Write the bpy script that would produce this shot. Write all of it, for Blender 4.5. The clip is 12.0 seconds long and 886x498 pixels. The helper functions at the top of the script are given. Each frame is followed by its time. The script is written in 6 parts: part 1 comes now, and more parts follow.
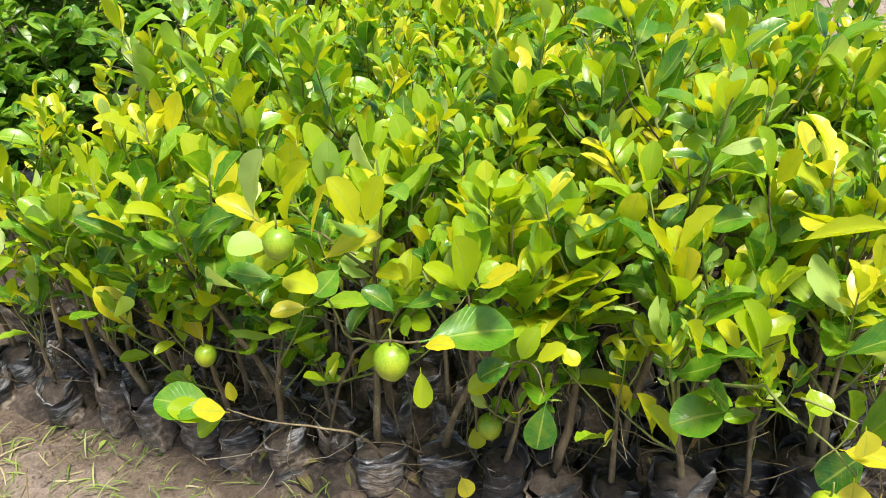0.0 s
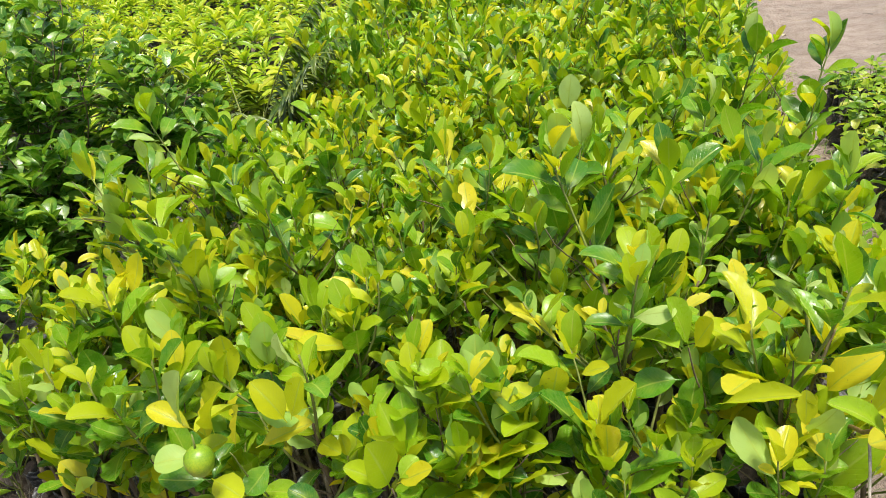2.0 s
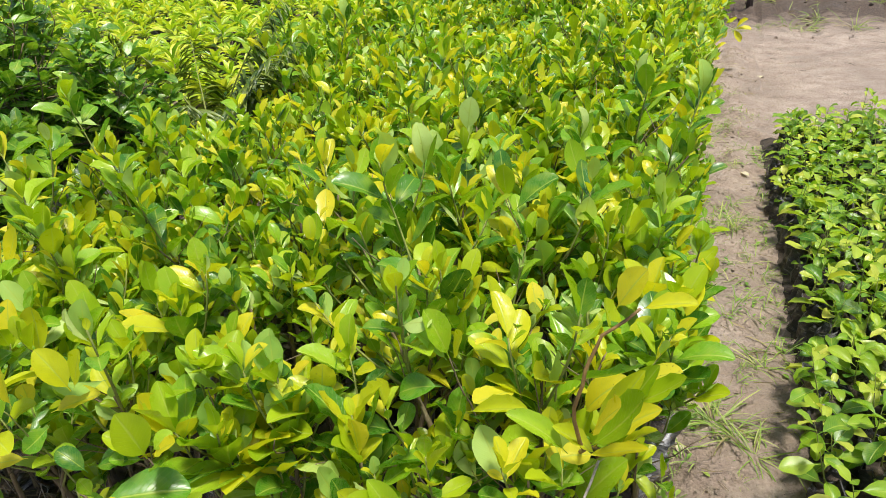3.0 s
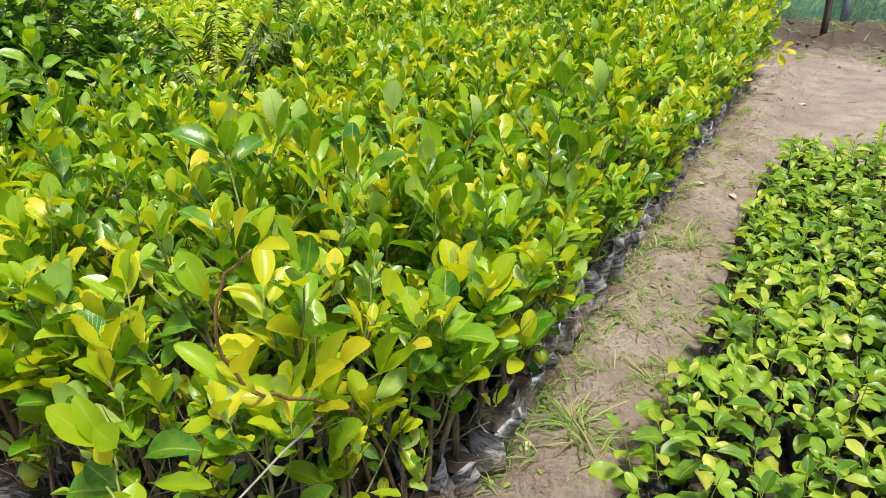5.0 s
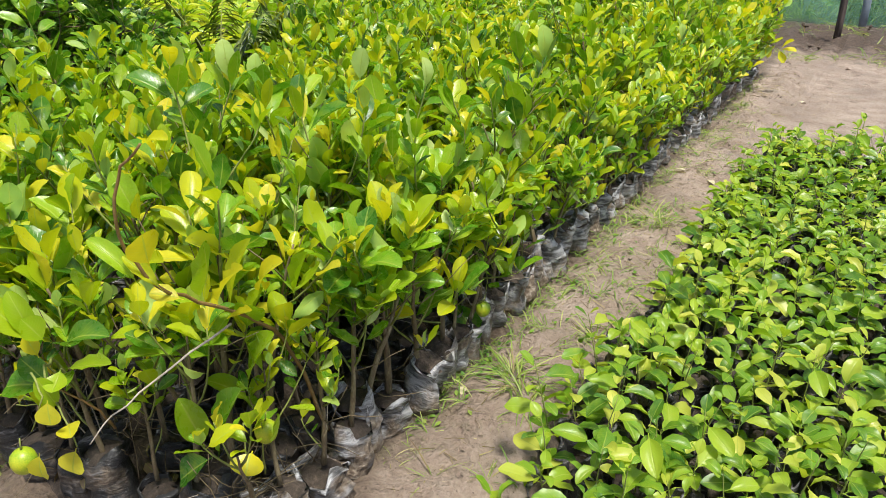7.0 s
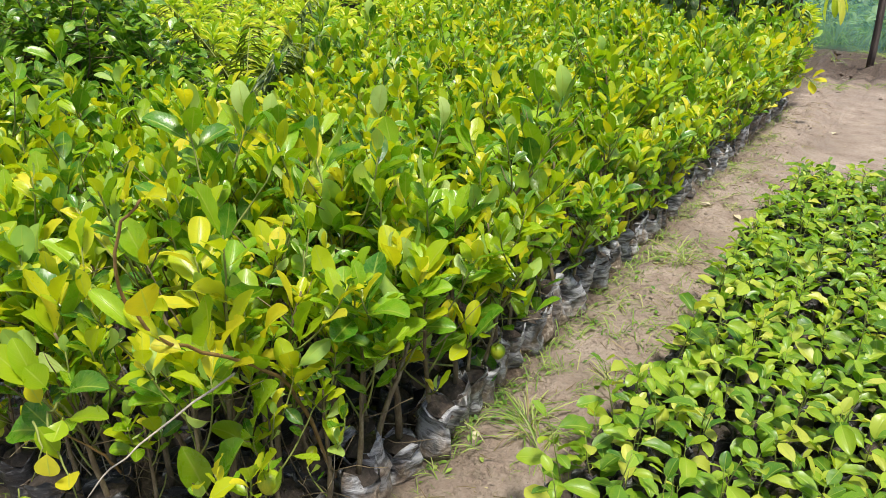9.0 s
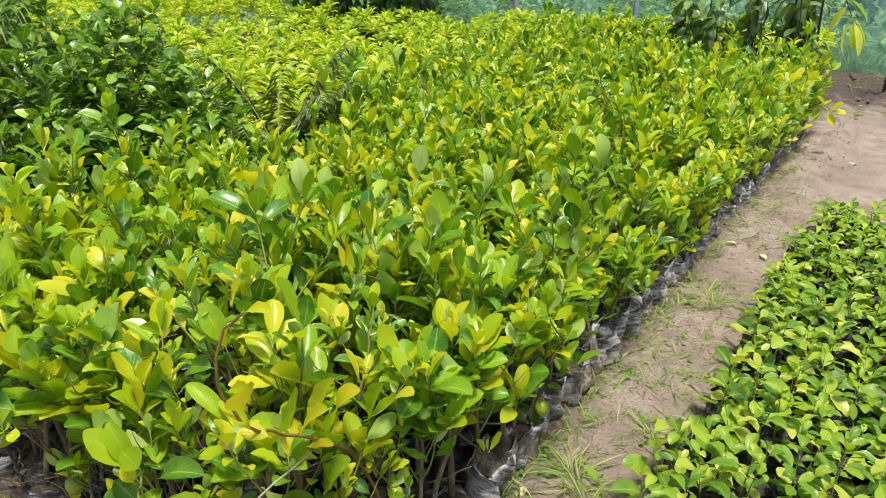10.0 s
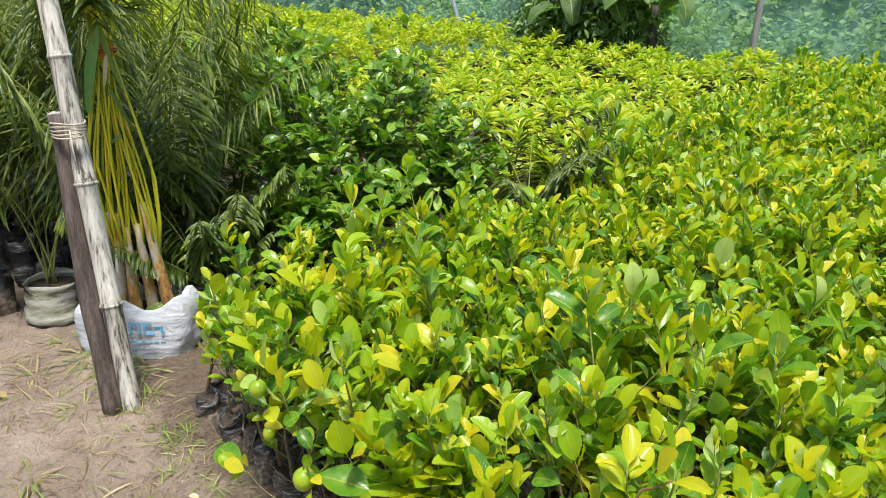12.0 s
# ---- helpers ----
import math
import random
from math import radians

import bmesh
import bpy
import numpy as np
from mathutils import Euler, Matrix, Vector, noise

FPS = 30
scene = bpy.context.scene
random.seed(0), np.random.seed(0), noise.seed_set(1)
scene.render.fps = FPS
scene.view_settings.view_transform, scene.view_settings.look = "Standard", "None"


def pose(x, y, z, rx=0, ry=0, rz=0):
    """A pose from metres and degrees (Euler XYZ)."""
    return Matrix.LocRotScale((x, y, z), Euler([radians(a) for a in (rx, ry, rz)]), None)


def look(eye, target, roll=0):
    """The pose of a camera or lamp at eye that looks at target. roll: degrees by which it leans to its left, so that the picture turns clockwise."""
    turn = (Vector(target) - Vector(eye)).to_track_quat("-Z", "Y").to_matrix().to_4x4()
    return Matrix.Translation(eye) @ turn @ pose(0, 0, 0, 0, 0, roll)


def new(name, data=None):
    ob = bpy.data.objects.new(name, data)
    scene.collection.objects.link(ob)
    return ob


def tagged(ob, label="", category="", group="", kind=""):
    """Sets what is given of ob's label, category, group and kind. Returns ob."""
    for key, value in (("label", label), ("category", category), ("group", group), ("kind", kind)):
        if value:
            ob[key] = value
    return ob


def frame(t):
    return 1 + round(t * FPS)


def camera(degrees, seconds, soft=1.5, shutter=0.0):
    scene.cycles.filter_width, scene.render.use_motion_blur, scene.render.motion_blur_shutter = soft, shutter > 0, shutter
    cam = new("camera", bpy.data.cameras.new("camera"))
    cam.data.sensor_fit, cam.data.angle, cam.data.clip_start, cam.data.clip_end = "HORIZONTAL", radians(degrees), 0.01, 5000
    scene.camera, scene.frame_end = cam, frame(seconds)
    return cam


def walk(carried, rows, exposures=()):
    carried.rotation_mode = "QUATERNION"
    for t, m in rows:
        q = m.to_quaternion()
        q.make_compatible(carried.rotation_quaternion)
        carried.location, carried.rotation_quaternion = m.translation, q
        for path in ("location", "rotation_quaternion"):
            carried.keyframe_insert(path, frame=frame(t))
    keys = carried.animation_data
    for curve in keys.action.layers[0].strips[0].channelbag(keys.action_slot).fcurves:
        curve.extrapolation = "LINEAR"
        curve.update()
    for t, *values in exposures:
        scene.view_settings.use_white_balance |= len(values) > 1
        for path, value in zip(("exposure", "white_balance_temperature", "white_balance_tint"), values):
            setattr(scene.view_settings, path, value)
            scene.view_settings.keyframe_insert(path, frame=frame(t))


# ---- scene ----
cam = camera(62.4, 12.0, soft=0.5)
PATH = [
    (0, (0.084, 0.101, 1.051), (-0.438, 1.774, 0.088), -3.6),
    (0.5, (0.065, 0.125, 1.112), (-0.478, 1.795, 0.155), -4.4),
    (1, (0.045, 0.14, 1.184), (-0.52, 1.815, 0.248), -5.8),
    (1.5, (0.081, 0.182, 1.232), (-0.502, 1.868, 0.329), -8.6),
    (2, (0.225, 0.211, 1.238), (-0.372, 1.907, 0.361), -8.5),
    (2.5, (0.467, 0.221, 1.243), (-0.144, 1.921, 0.386), -8.3),
    (3, (0.58, 0.234, 1.241), (-0.052, 1.931, 0.391), -3.7),
    (3.5, (0.654, 0.259, 1.244), (-0.003, 1.944, 0.39), -2.4),
    (3.7, (0.727, 0.279, 1.247), (0.054, 1.958, 0.392), -2.0),
    (5.3, (1.095, 0.379, 1.163), (0.236, 1.984, 0.334), -0.1),
    (5.5, (1.104, 0.375, 1.155), (0.238, 1.978, 0.332), -0.3),
    (6, (1.091, 0.356, 1.157), (0.285, 2.02, 0.396), 0.9),
    (6.5, (1.201, 0.347, 1.125), (0.361, 1.976, 0.326), 1.9),
    (6.7, (1.26, 0.342, 1.109), (0.389, 1.941, 0.282), 1.3),
    (8.3, (1.36, 0.406, 1.12), (0.415, 1.972, 0.311), 1.4),
    (8.5, (1.349, 0.408, 1.122), (0.396, 1.975, 0.323), 1.3),
    (9, (1.311, 0.399, 1.145), (0.337, 1.965, 0.372), 1.0),
    (9.5, (1.277, 0.374, 1.216), (0.282, 1.937, 0.463), 0.3),
    (10, (1.25, 0.326, 1.289), (0.24, 1.888, 0.553), 0.1),
    (10.3, (1.178, 0.292, 1.348), (0.077, 1.781, 0.592), -0.6),
    (10.5, (1.161, 0.237, 1.361), (-0.047, 1.656, 0.636), -1.6),
    (11, (1.038, 0.196, 1.408), (-0.29, 1.513, 0.701), -0.8),
    (11.5, (0.942, 0.189, 1.437), (-0.42, 1.478, 0.74), -0.1),
    (12, (0.93, 0.16, 1.467), (-0.461, 1.419, 0.774), 0.6),
]
walk(cam, [(t, look(eye, target, roll)) for t, eye, target, roll in PATH], [(0, 0.80), (1, 0.69), (2, 0.53), (12, 0.48)])

# ---- daylight: bright hazy sky with a soft, high sun ----
SUN_ELEVATION, SUN_TURN = 73.0, 126.0
world = bpy.data.worlds.new("sky")
scene.world = world
world.use_nodes = True
sky = world.node_tree.nodes.new("ShaderNodeTexSky")
sky.sky_type, sky.sun_disc = "NISHITA", False
sky.sun_elevation, sky.sun_rotation = radians(SUN_ELEVATION), radians(SUN_TURN)
sky.air_density, sky.dust_density = 1.0, 2.5
sky_back = world.node_tree.nodes["Background"]
sky_back.inputs["Strength"].default_value = 0.115
world.node_tree.links.new(sky.outputs["Color"], sky_back.inputs["Color"])
sun = new("sun", bpy.data.lights.new("sun", "SUN"))
sun.data.energy, sun.data.angle, sun.data.color = 4.0, radians(11), (1.0, 0.96, 0.88)
az = radians(SUN_TURN)
sun_way = Vector((math.sin(az) * math.cos(radians(SUN_ELEVATION)), math.cos(az) * math.cos(radians(SUN_ELEVATION)), math.sin(radians(SUN_ELEVATION))))
sun.matrix_world = look(sun_way * 30, (0, 0, 0))

# ---- node helpers ----
def material(name):
    m = bpy.data.materials.new(name)
    m.use_nodes = True
    return m, m.node_tree, m.node_tree.nodes["Principled BSDF"]


def node(tree, kind, **given):
    n = tree.nodes.new("ShaderNode" + kind)
    for key, value in given.items():
        n.inputs[key].default_value = value
    return n


def calc(tree, how, a, b=0.0, clamp=False):
    n = tree.nodes.new("ShaderNodeMath")
    n.operation, n.use_clamp = how, clamp
    for slot, value in zip(n.inputs, (a, b)):
        if isinstance(value, (int, float)):
            slot.default_value = value
        else:
            tree.links.new(value, slot)
    return n.outputs[0]


def ramp(tree, fac, stops):
    n = tree.nodes.new("ShaderNodeValToRGB")
    while len(n.color_ramp.elements) < len(stops):
        n.color_ramp.elements.new(0.5)
    for e, (at, colour) in zip(n.color_ramp.elements, stops):
        e.position, e.color = at, (*colour, 1)
    tree.links.new(fac, n.inputs[0])
    return n.outputs[0]


def mix(tree, fac, a, b, how="MIX"):
    n = tree.nodes.new("ShaderNodeMix")
    n.data_type, n.blend_type = "RGBA", how
    for slot, value in ((n.inputs[0], fac), (n.inputs[6], a), (n.inputs[7], b)):
        if isinstance(value, tuple):
            slot.default_value = (*value, 1)
        elif isinstance(value, (int, float)):
            slot.default_value = value
        else:
            tree.links.new(value, slot)
    return n.outputs[2]


def grain(tree, scale, detail=4.0, where="Object", rough=0.55, stretch=None, vary=False):
    c = tree.nodes.new("ShaderNodeTexCoord")
    n = node(tree, "TexNoise", Scale=scale, Detail=detail, Roughness=rough)
    out = c.outputs[where]
    if stretch:
        m = tree.nodes.new("ShaderNodeMapping")
        m.inputs["Scale"].default_value = stretch
        tree.links.new(out, m.inputs[0])
        out = m.outputs[0]
    if vary:
        info, shift = tree.nodes.new("ShaderNodeObjectInfo"), tree.nodes.new("ShaderNodeVectorMath")
        tree.links.new(out, shift.inputs[0])
        tree.links.new(calc(tree, "MULTIPLY", info.outputs["Random"], 50.0), shift.inputs[1])
        out = shift.outputs[0]
    tree.links.new(out, n.inputs["Vector"])
    return n.outputs["Fac"]


def relief(tree, bsdf, height, strength, distance):
    b = node(tree, "Bump", Strength=strength, Distance=distance)
    tree.links.new(height, b.inputs["Height"])
    tree.links.new(b.outputs[0], bsdf.inputs["Normal"])


def step(tree, value, low, high):
    n = tree.nodes.new("ShaderNodeMapRange")
    n.inputs[1].default_value, n.inputs[2].default_value = low, high
    tree.links.new(value, n.inputs[0])
    return n.outputs[0]


def leaf_material(name, stops, rough=0.34, through_part=0.38, spots=0.45, veins=1.0, glow=(1.38, 1.40, 0.5)):
    """Leaf with midrib, side veins, blemishes, gloss and light coming through the blade."""
    m, tree, bsdf = material(name)
    geo, info = tree.nodes.new("ShaderNodeNewGeometry"), tree.nodes.new("ShaderNodeObjectInfo")
    rnd = calc(tree, "FRACT", calc(tree, "ADD", geo.outputs["Random Per Island"], info.outputs["Random"]))
    uv = tree.nodes.new("ShaderNodeUVMap")
    sep = tree.nodes.new("ShaderNodeSeparateXYZ")
    tree.links.new(uv.outputs[0], sep.inputs[0])
    side = calc(tree, "ABSOLUTE", calc(tree, "SUBTRACT", sep.outputs[0], 0.5))
    along = sep.outputs[1]
    colour = ramp(tree, rnd, stops)
    mottled = grain(tree, 38.0, 3.0)
    colour = mix(tree, calc(tree, "MULTIPLY", step(tree, mottled, 0.45, 0.75), 0.38), colour, (0.40, 0.46, 0.02))
    rib = calc(tree, "SUBTRACT", 1.0, step(tree, side, 0.012, 0.045))
    wave = calc(tree, "SINE", calc(tree, "MULTIPLY", calc(tree, "SUBTRACT", calc(tree, "MULTIPLY", along, 11.0), calc(tree, "MULTIPLY", side, 7.0)), 6.283))
    vein = step(tree, wave, 0.8, 1.0)
    lines = calc(tree, "MAXIMUM", calc(tree, "MULTIPLY", rib, 0.6), calc(tree, "MULTIPLY", vein, 0.14))
    colour = mix(tree, calc(tree, "MULTIPLY", lines, veins), colour, (0.42, 0.52, 0.09))
    spot = calc(tree, "MULTIPLY", step(tree, grain(tree, 150.0, 2.0), 0.68, 0.74), spots)
    colour = mix(tree, calc(tree, "MULTIPLY", spot, step(tree, rnd, 0.5, 0.9)), colour, (0.16, 0.09, 0.02))
    tree.links.new(colour, bsdf.inputs["Base Color"])
    tree.links.new(calc(tree, "ADD", calc(tree, "MULTIPLY", mottled, 0.25), rough - 0.12), bsdf.inputs["Roughness"])
    bsdf.inputs["Specular IOR Level"].default_value = 0.5
    height = calc(tree, "ADD", calc(tree, "MULTIPLY", lines, -1.0), calc(tree, "MULTIPLY", grain(tree, 90.0, 2.0), 0.6))
    relief(tree, bsdf, height, 0.55, 0.002)
    thin = tree.nodes.new("ShaderNodeBsdfTranslucent")
    tree.links.new(mix(tree, 1.0, colour, glow, "MULTIPLY"), thin.inputs["Color"])
    both = tree.nodes.new("ShaderNodeMixShader")
    both.inputs[0].default_value = through_part
    tree.links.new(bsdf.outputs[0], both.inputs[1])
    tree.links.new(thin.outputs[0], both.inputs[2])
    tree.links.new(both.outputs[0], tree.nodes["Material Output"].inputs[0])
    return m


def rough_material(name, stops, scale, rough=0.85, bump=0.4, depth=0.004, fine=6.0, stretch=None, metal=0.0):
    """Mottled surface: two scales of grain through a ramp of colours, and a relief."""
    m, tree, bsdf = material(name)
    big, small = grain(tree, scale, 5.0, stretch=stretch), grain(tree, scale * fine, 4.0, stretch=stretch)
    info = tree.nodes.new("ShaderNodeObjectInfo")
    both = calc(tree, "ADD", calc(tree, "MULTIPLY", big, 0.65), calc(tree, "MULTIPLY", small, 0.35))
    both = calc(tree, "ADD", both, calc(tree, "MULTIPLY", calc(tree, "SUBTRACT", info.outputs["Random"], 0.5), 0.12))
    tree.links.new(ramp(tree, step(tree, both, 0.3, 0.7), stops), bsdf.inputs["Base Color"])
    bsdf.inputs["Roughness"].default_value, bsdf.inputs["Metallic"].default_value = rough, metal
    relief(tree, bsdf, both, bump, depth)
    return m


# ---- materials ----
lime_young = leaf_material("lime_leaf_young", [(0.0, (0.23, 0.40, 0.010)), (0.4, (0.38, 0.50, 0.011)), (0.75, (0.53, 0.56, 0.014)), (1.0, (0.70, 0.60, 0.024))], rough=0.30, through_part=0.40)
lime_green = leaf_material("lime_leaf_green", [(0.0, (0.035, 0.14, 0.014)), (0.4, (0.10, 0.265, 0.014)), (0.8, (0.22, 0.405, 0.015)), (1.0, (0.31, 0.46, 0.018))], rough=0.28, through_part=0.33)
lime_under = leaf_material("lime_leaf_underside", [(0.0, (0.27, 0.46, 0.08)), (0.6, (0.41, 0.57, 0.13)), (1.0, (0.58, 0.69, 0.26))], rough=0.5)
lime_yellow = leaf_material("lime_leaf_yellow", [(0.0, (0.56, 0.52, 0.012)), (1.0, (0.68, 0.62, 0.05))], spots=1.0)
shrub_leaf = leaf_material("dark_citrus_leaf", [(0.0, (0.045, 0.14, 0.015)), (0.6, (0.09, 0.235, 0.022)), (0.9, (0.18, 0.36, 0.033)), (1.0, (0.40, 0.55, 0.06))], rough=0.28, through_part=0.3, spots=0.1)
seedling_leaf = leaf_material("seedling_leaf", [(0.0, (0.05, 0.16, 0.014)), (0.4, (0.17, 0.33, 0.02)), (0.8, (0.34, 0.47, 0.035)), (1.0, (0.58, 0.58, 0.10))], rough=0.34, spots=0.15)
mango_leaf = leaf_material("mango_leaf", [(0.0, (0.13, 0.30, 0.02)), (0.35, (0.32, 0.47, 0.025)), (0.75, (0.50, 0.59, 0.04)), (1.0, (0.66, 0.65, 0.10))], rough=0.3, spots=0.15)
gold_leaf = leaf_material("golden_leaf", [(0.0, (0.24, 0.42, 0.03)), (0.5, (0.42, 0.53, 0.03)), (1.0, (0.60, 0.61, 0.05))], spots=0.1)
broad_leaf = leaf_material("broad_dark_leaf", [(0.0, (0.04, 0.11, 0.03)), (0.7, (0.10, 0.19, 0.06)), (1.0, (0.20, 0.30, 0.11))], rough=0.34, through_part=0.25)
thicket_leaf = leaf_material("thicket_leaf", [(0.0, (0.045, 0.12, 0.045)), (0.6, (0.10, 0.21, 0.07)), (1.0, (0.18, 0.31, 0.11))], rough=0.45, through_part=0.25)
bush_leaf = leaf_material("undergrowth_leaf", [(0.0, (0.05, 0.16, 0.05)), (0.5, (0.14, 0.31, 0.11)), (1.0, (0.30, 0.47, 0.20))], rough=0.5, spots=0.1)
banana_leaf = leaf_material("banana_leaf", [(0.0, (0.035, 0.10, 0.03)), (1.0, (0.08, 0.18, 0.05))], rough=0.6)
palm_leaf = leaf_material("palm_leaflet", [(0.0, (0.025, 0.060, 0.010)), (0.6, (0.062, 0.12, 0.016)), (1.0, (0.20, 0.245, 0.045))], rough=0.36, through_part=0.25, veins=0.2)
palm_pale = leaf_material("palm_leaflet_pale", [(0.0, (0.12, 0.22, 0.06)), (1.0, (0.26, 0.36, 0.12))], rough=0.4, veins=0.2)
grass_blade = leaf_material("grass_blade", [(0.0, (0.12, 0.24, 0.04)), (0.6, (0.26, 0.38, 0.09)), (1.0, (0.48, 0.50, 0.22))], rough=0.55, veins=0.1)
weed_leaf = leaf_material("weed_leaf", [(0.0, (0.07, 0.20, 0.03)), (0.7, (0.18, 0.36, 0.05)), (1.0, (0.36, 0.46, 0.10))], rough=0.5, veins=0.1)
strap_leaf = leaf_material("palm_strap_leaf", [(0.0, (0.15, 0.36, 0.12)), (1.0, (0.22, 0.44, 0.14))], rough=0.35, veins=0.4)
straw = leaf_material("dry_straw", [(0.0, (0.16, 0.11, 0.06)), (0.6, (0.36, 0.28, 0.16)), (1.0, (0.55, 0.46, 0.30))], rough=0.8, through_part=0.1, veins=0.1)
dead_leaf = leaf_material("dead_leaf", [(0.0, (0.30, 0.20, 0.11)), (1.0, (0.72, 0.66, 0.52))], rough=0.75, through_part=0.15)
brown_leaf = leaf_material("brown_leaf", [(0.0, (0.06, 0.04, 0.025)), (0.6, (0.16, 0.10, 0.06)), (1.0, (0.34, 0.24, 0.14))], rough=0.7, through_part=0.1)
bark = rough_material("lime_bark", [(0.0, (0.06, 0.045, 0.025)), (0.5, (0.16, 0.12, 0.065)), (0.8, (0.24, 0.20, 0.11)), (1.0, (0.40, 0.36, 0.27))], 75, stretch=(1, 1, 0.3))
green_stem = rough_material("green_stem", [(0.0, (0.12, 0.15, 0.03)), (1.0, (0.27, 0.30, 0.07))], 80)
red_stem = rough_material("brown_shoot", [(0.0, (0.15, 0.09, 0.03)), (1.0, (0.32, 0.20, 0.06))], 80, rough=0.6)
dead_twig = rough_material("dead_twig", [(0.0, (0.22, 0.18, 0.13)), (1.0, (0.48, 0.43, 0.36))], 90)
soil = rough_material("potting_soil", [(0.0, (0.025, 0.019, 0.014)), (0.6, (0.07, 0.052, 0.038)), (1.0, (0.16, 0.12, 0.09))], 90, bump=1.0, depth=0.01)


def bag_material(name, clean, light=(0.5, 0.06, 0.64)):
    """Black polythene, creased, with dried mud. Its sheen is painted along the creases; light: where the film begins to
    grey, how far, and where it turns white.
    """
    m, tree, bsdf = material(name)
    info = tree.nodes.new("ShaderNodeObjectInfo")
    worn = calc(tree, "ADD", grain(tree, 14.0, 6.0, vary=True), calc(tree, "MULTIPLY", calc(tree, "SUBTRACT", info.outputs["Random"], 0.5), 0.2))
    where = tree.nodes.new("ShaderNodeTexCoord")
    sep = tree.nodes.new("ShaderNodeSeparateXYZ")
    tree.links.new(where.outputs["Object"], sep.inputs[0])
    splash = calc(tree, "MULTIPLY", calc(tree, "SUBTRACT", 0.07, sep.outputs[2]), 1.6)  # thickest at the foot
    mud = step(tree, calc(tree, "ADD", worn, splash), clean - 0.06, clean + 0.11)
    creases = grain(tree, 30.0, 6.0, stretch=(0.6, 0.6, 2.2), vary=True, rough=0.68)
    # grey to white stops paint highlights on the creases into the film colour
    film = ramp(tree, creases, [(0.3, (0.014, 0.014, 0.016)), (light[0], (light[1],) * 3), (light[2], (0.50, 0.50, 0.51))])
    clay = ramp(tree, grain(tree, 70.0, 4.0), [(0.3, (0.075, 0.054, 0.038)), (0.5, (0.20, 0.152, 0.108)), (0.7, (0.46, 0.39, 0.31))])
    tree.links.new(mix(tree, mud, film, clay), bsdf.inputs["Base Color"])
    tree.links.new(calc(tree, "ADD", calc(tree, "MULTIPLY", mud, 0.45), 0.38), bsdf.inputs["Roughness"])
    relief(tree, bsdf, creases, 0.9, 0.012)
    return m


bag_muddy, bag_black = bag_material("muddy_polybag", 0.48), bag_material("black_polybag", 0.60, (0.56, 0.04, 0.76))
# same film with more painted sheen, for the bags along the path
bag_sheen = bag_material("sheen_streaked_polybag", 0.49, (0.45, 0.13, 0.58))


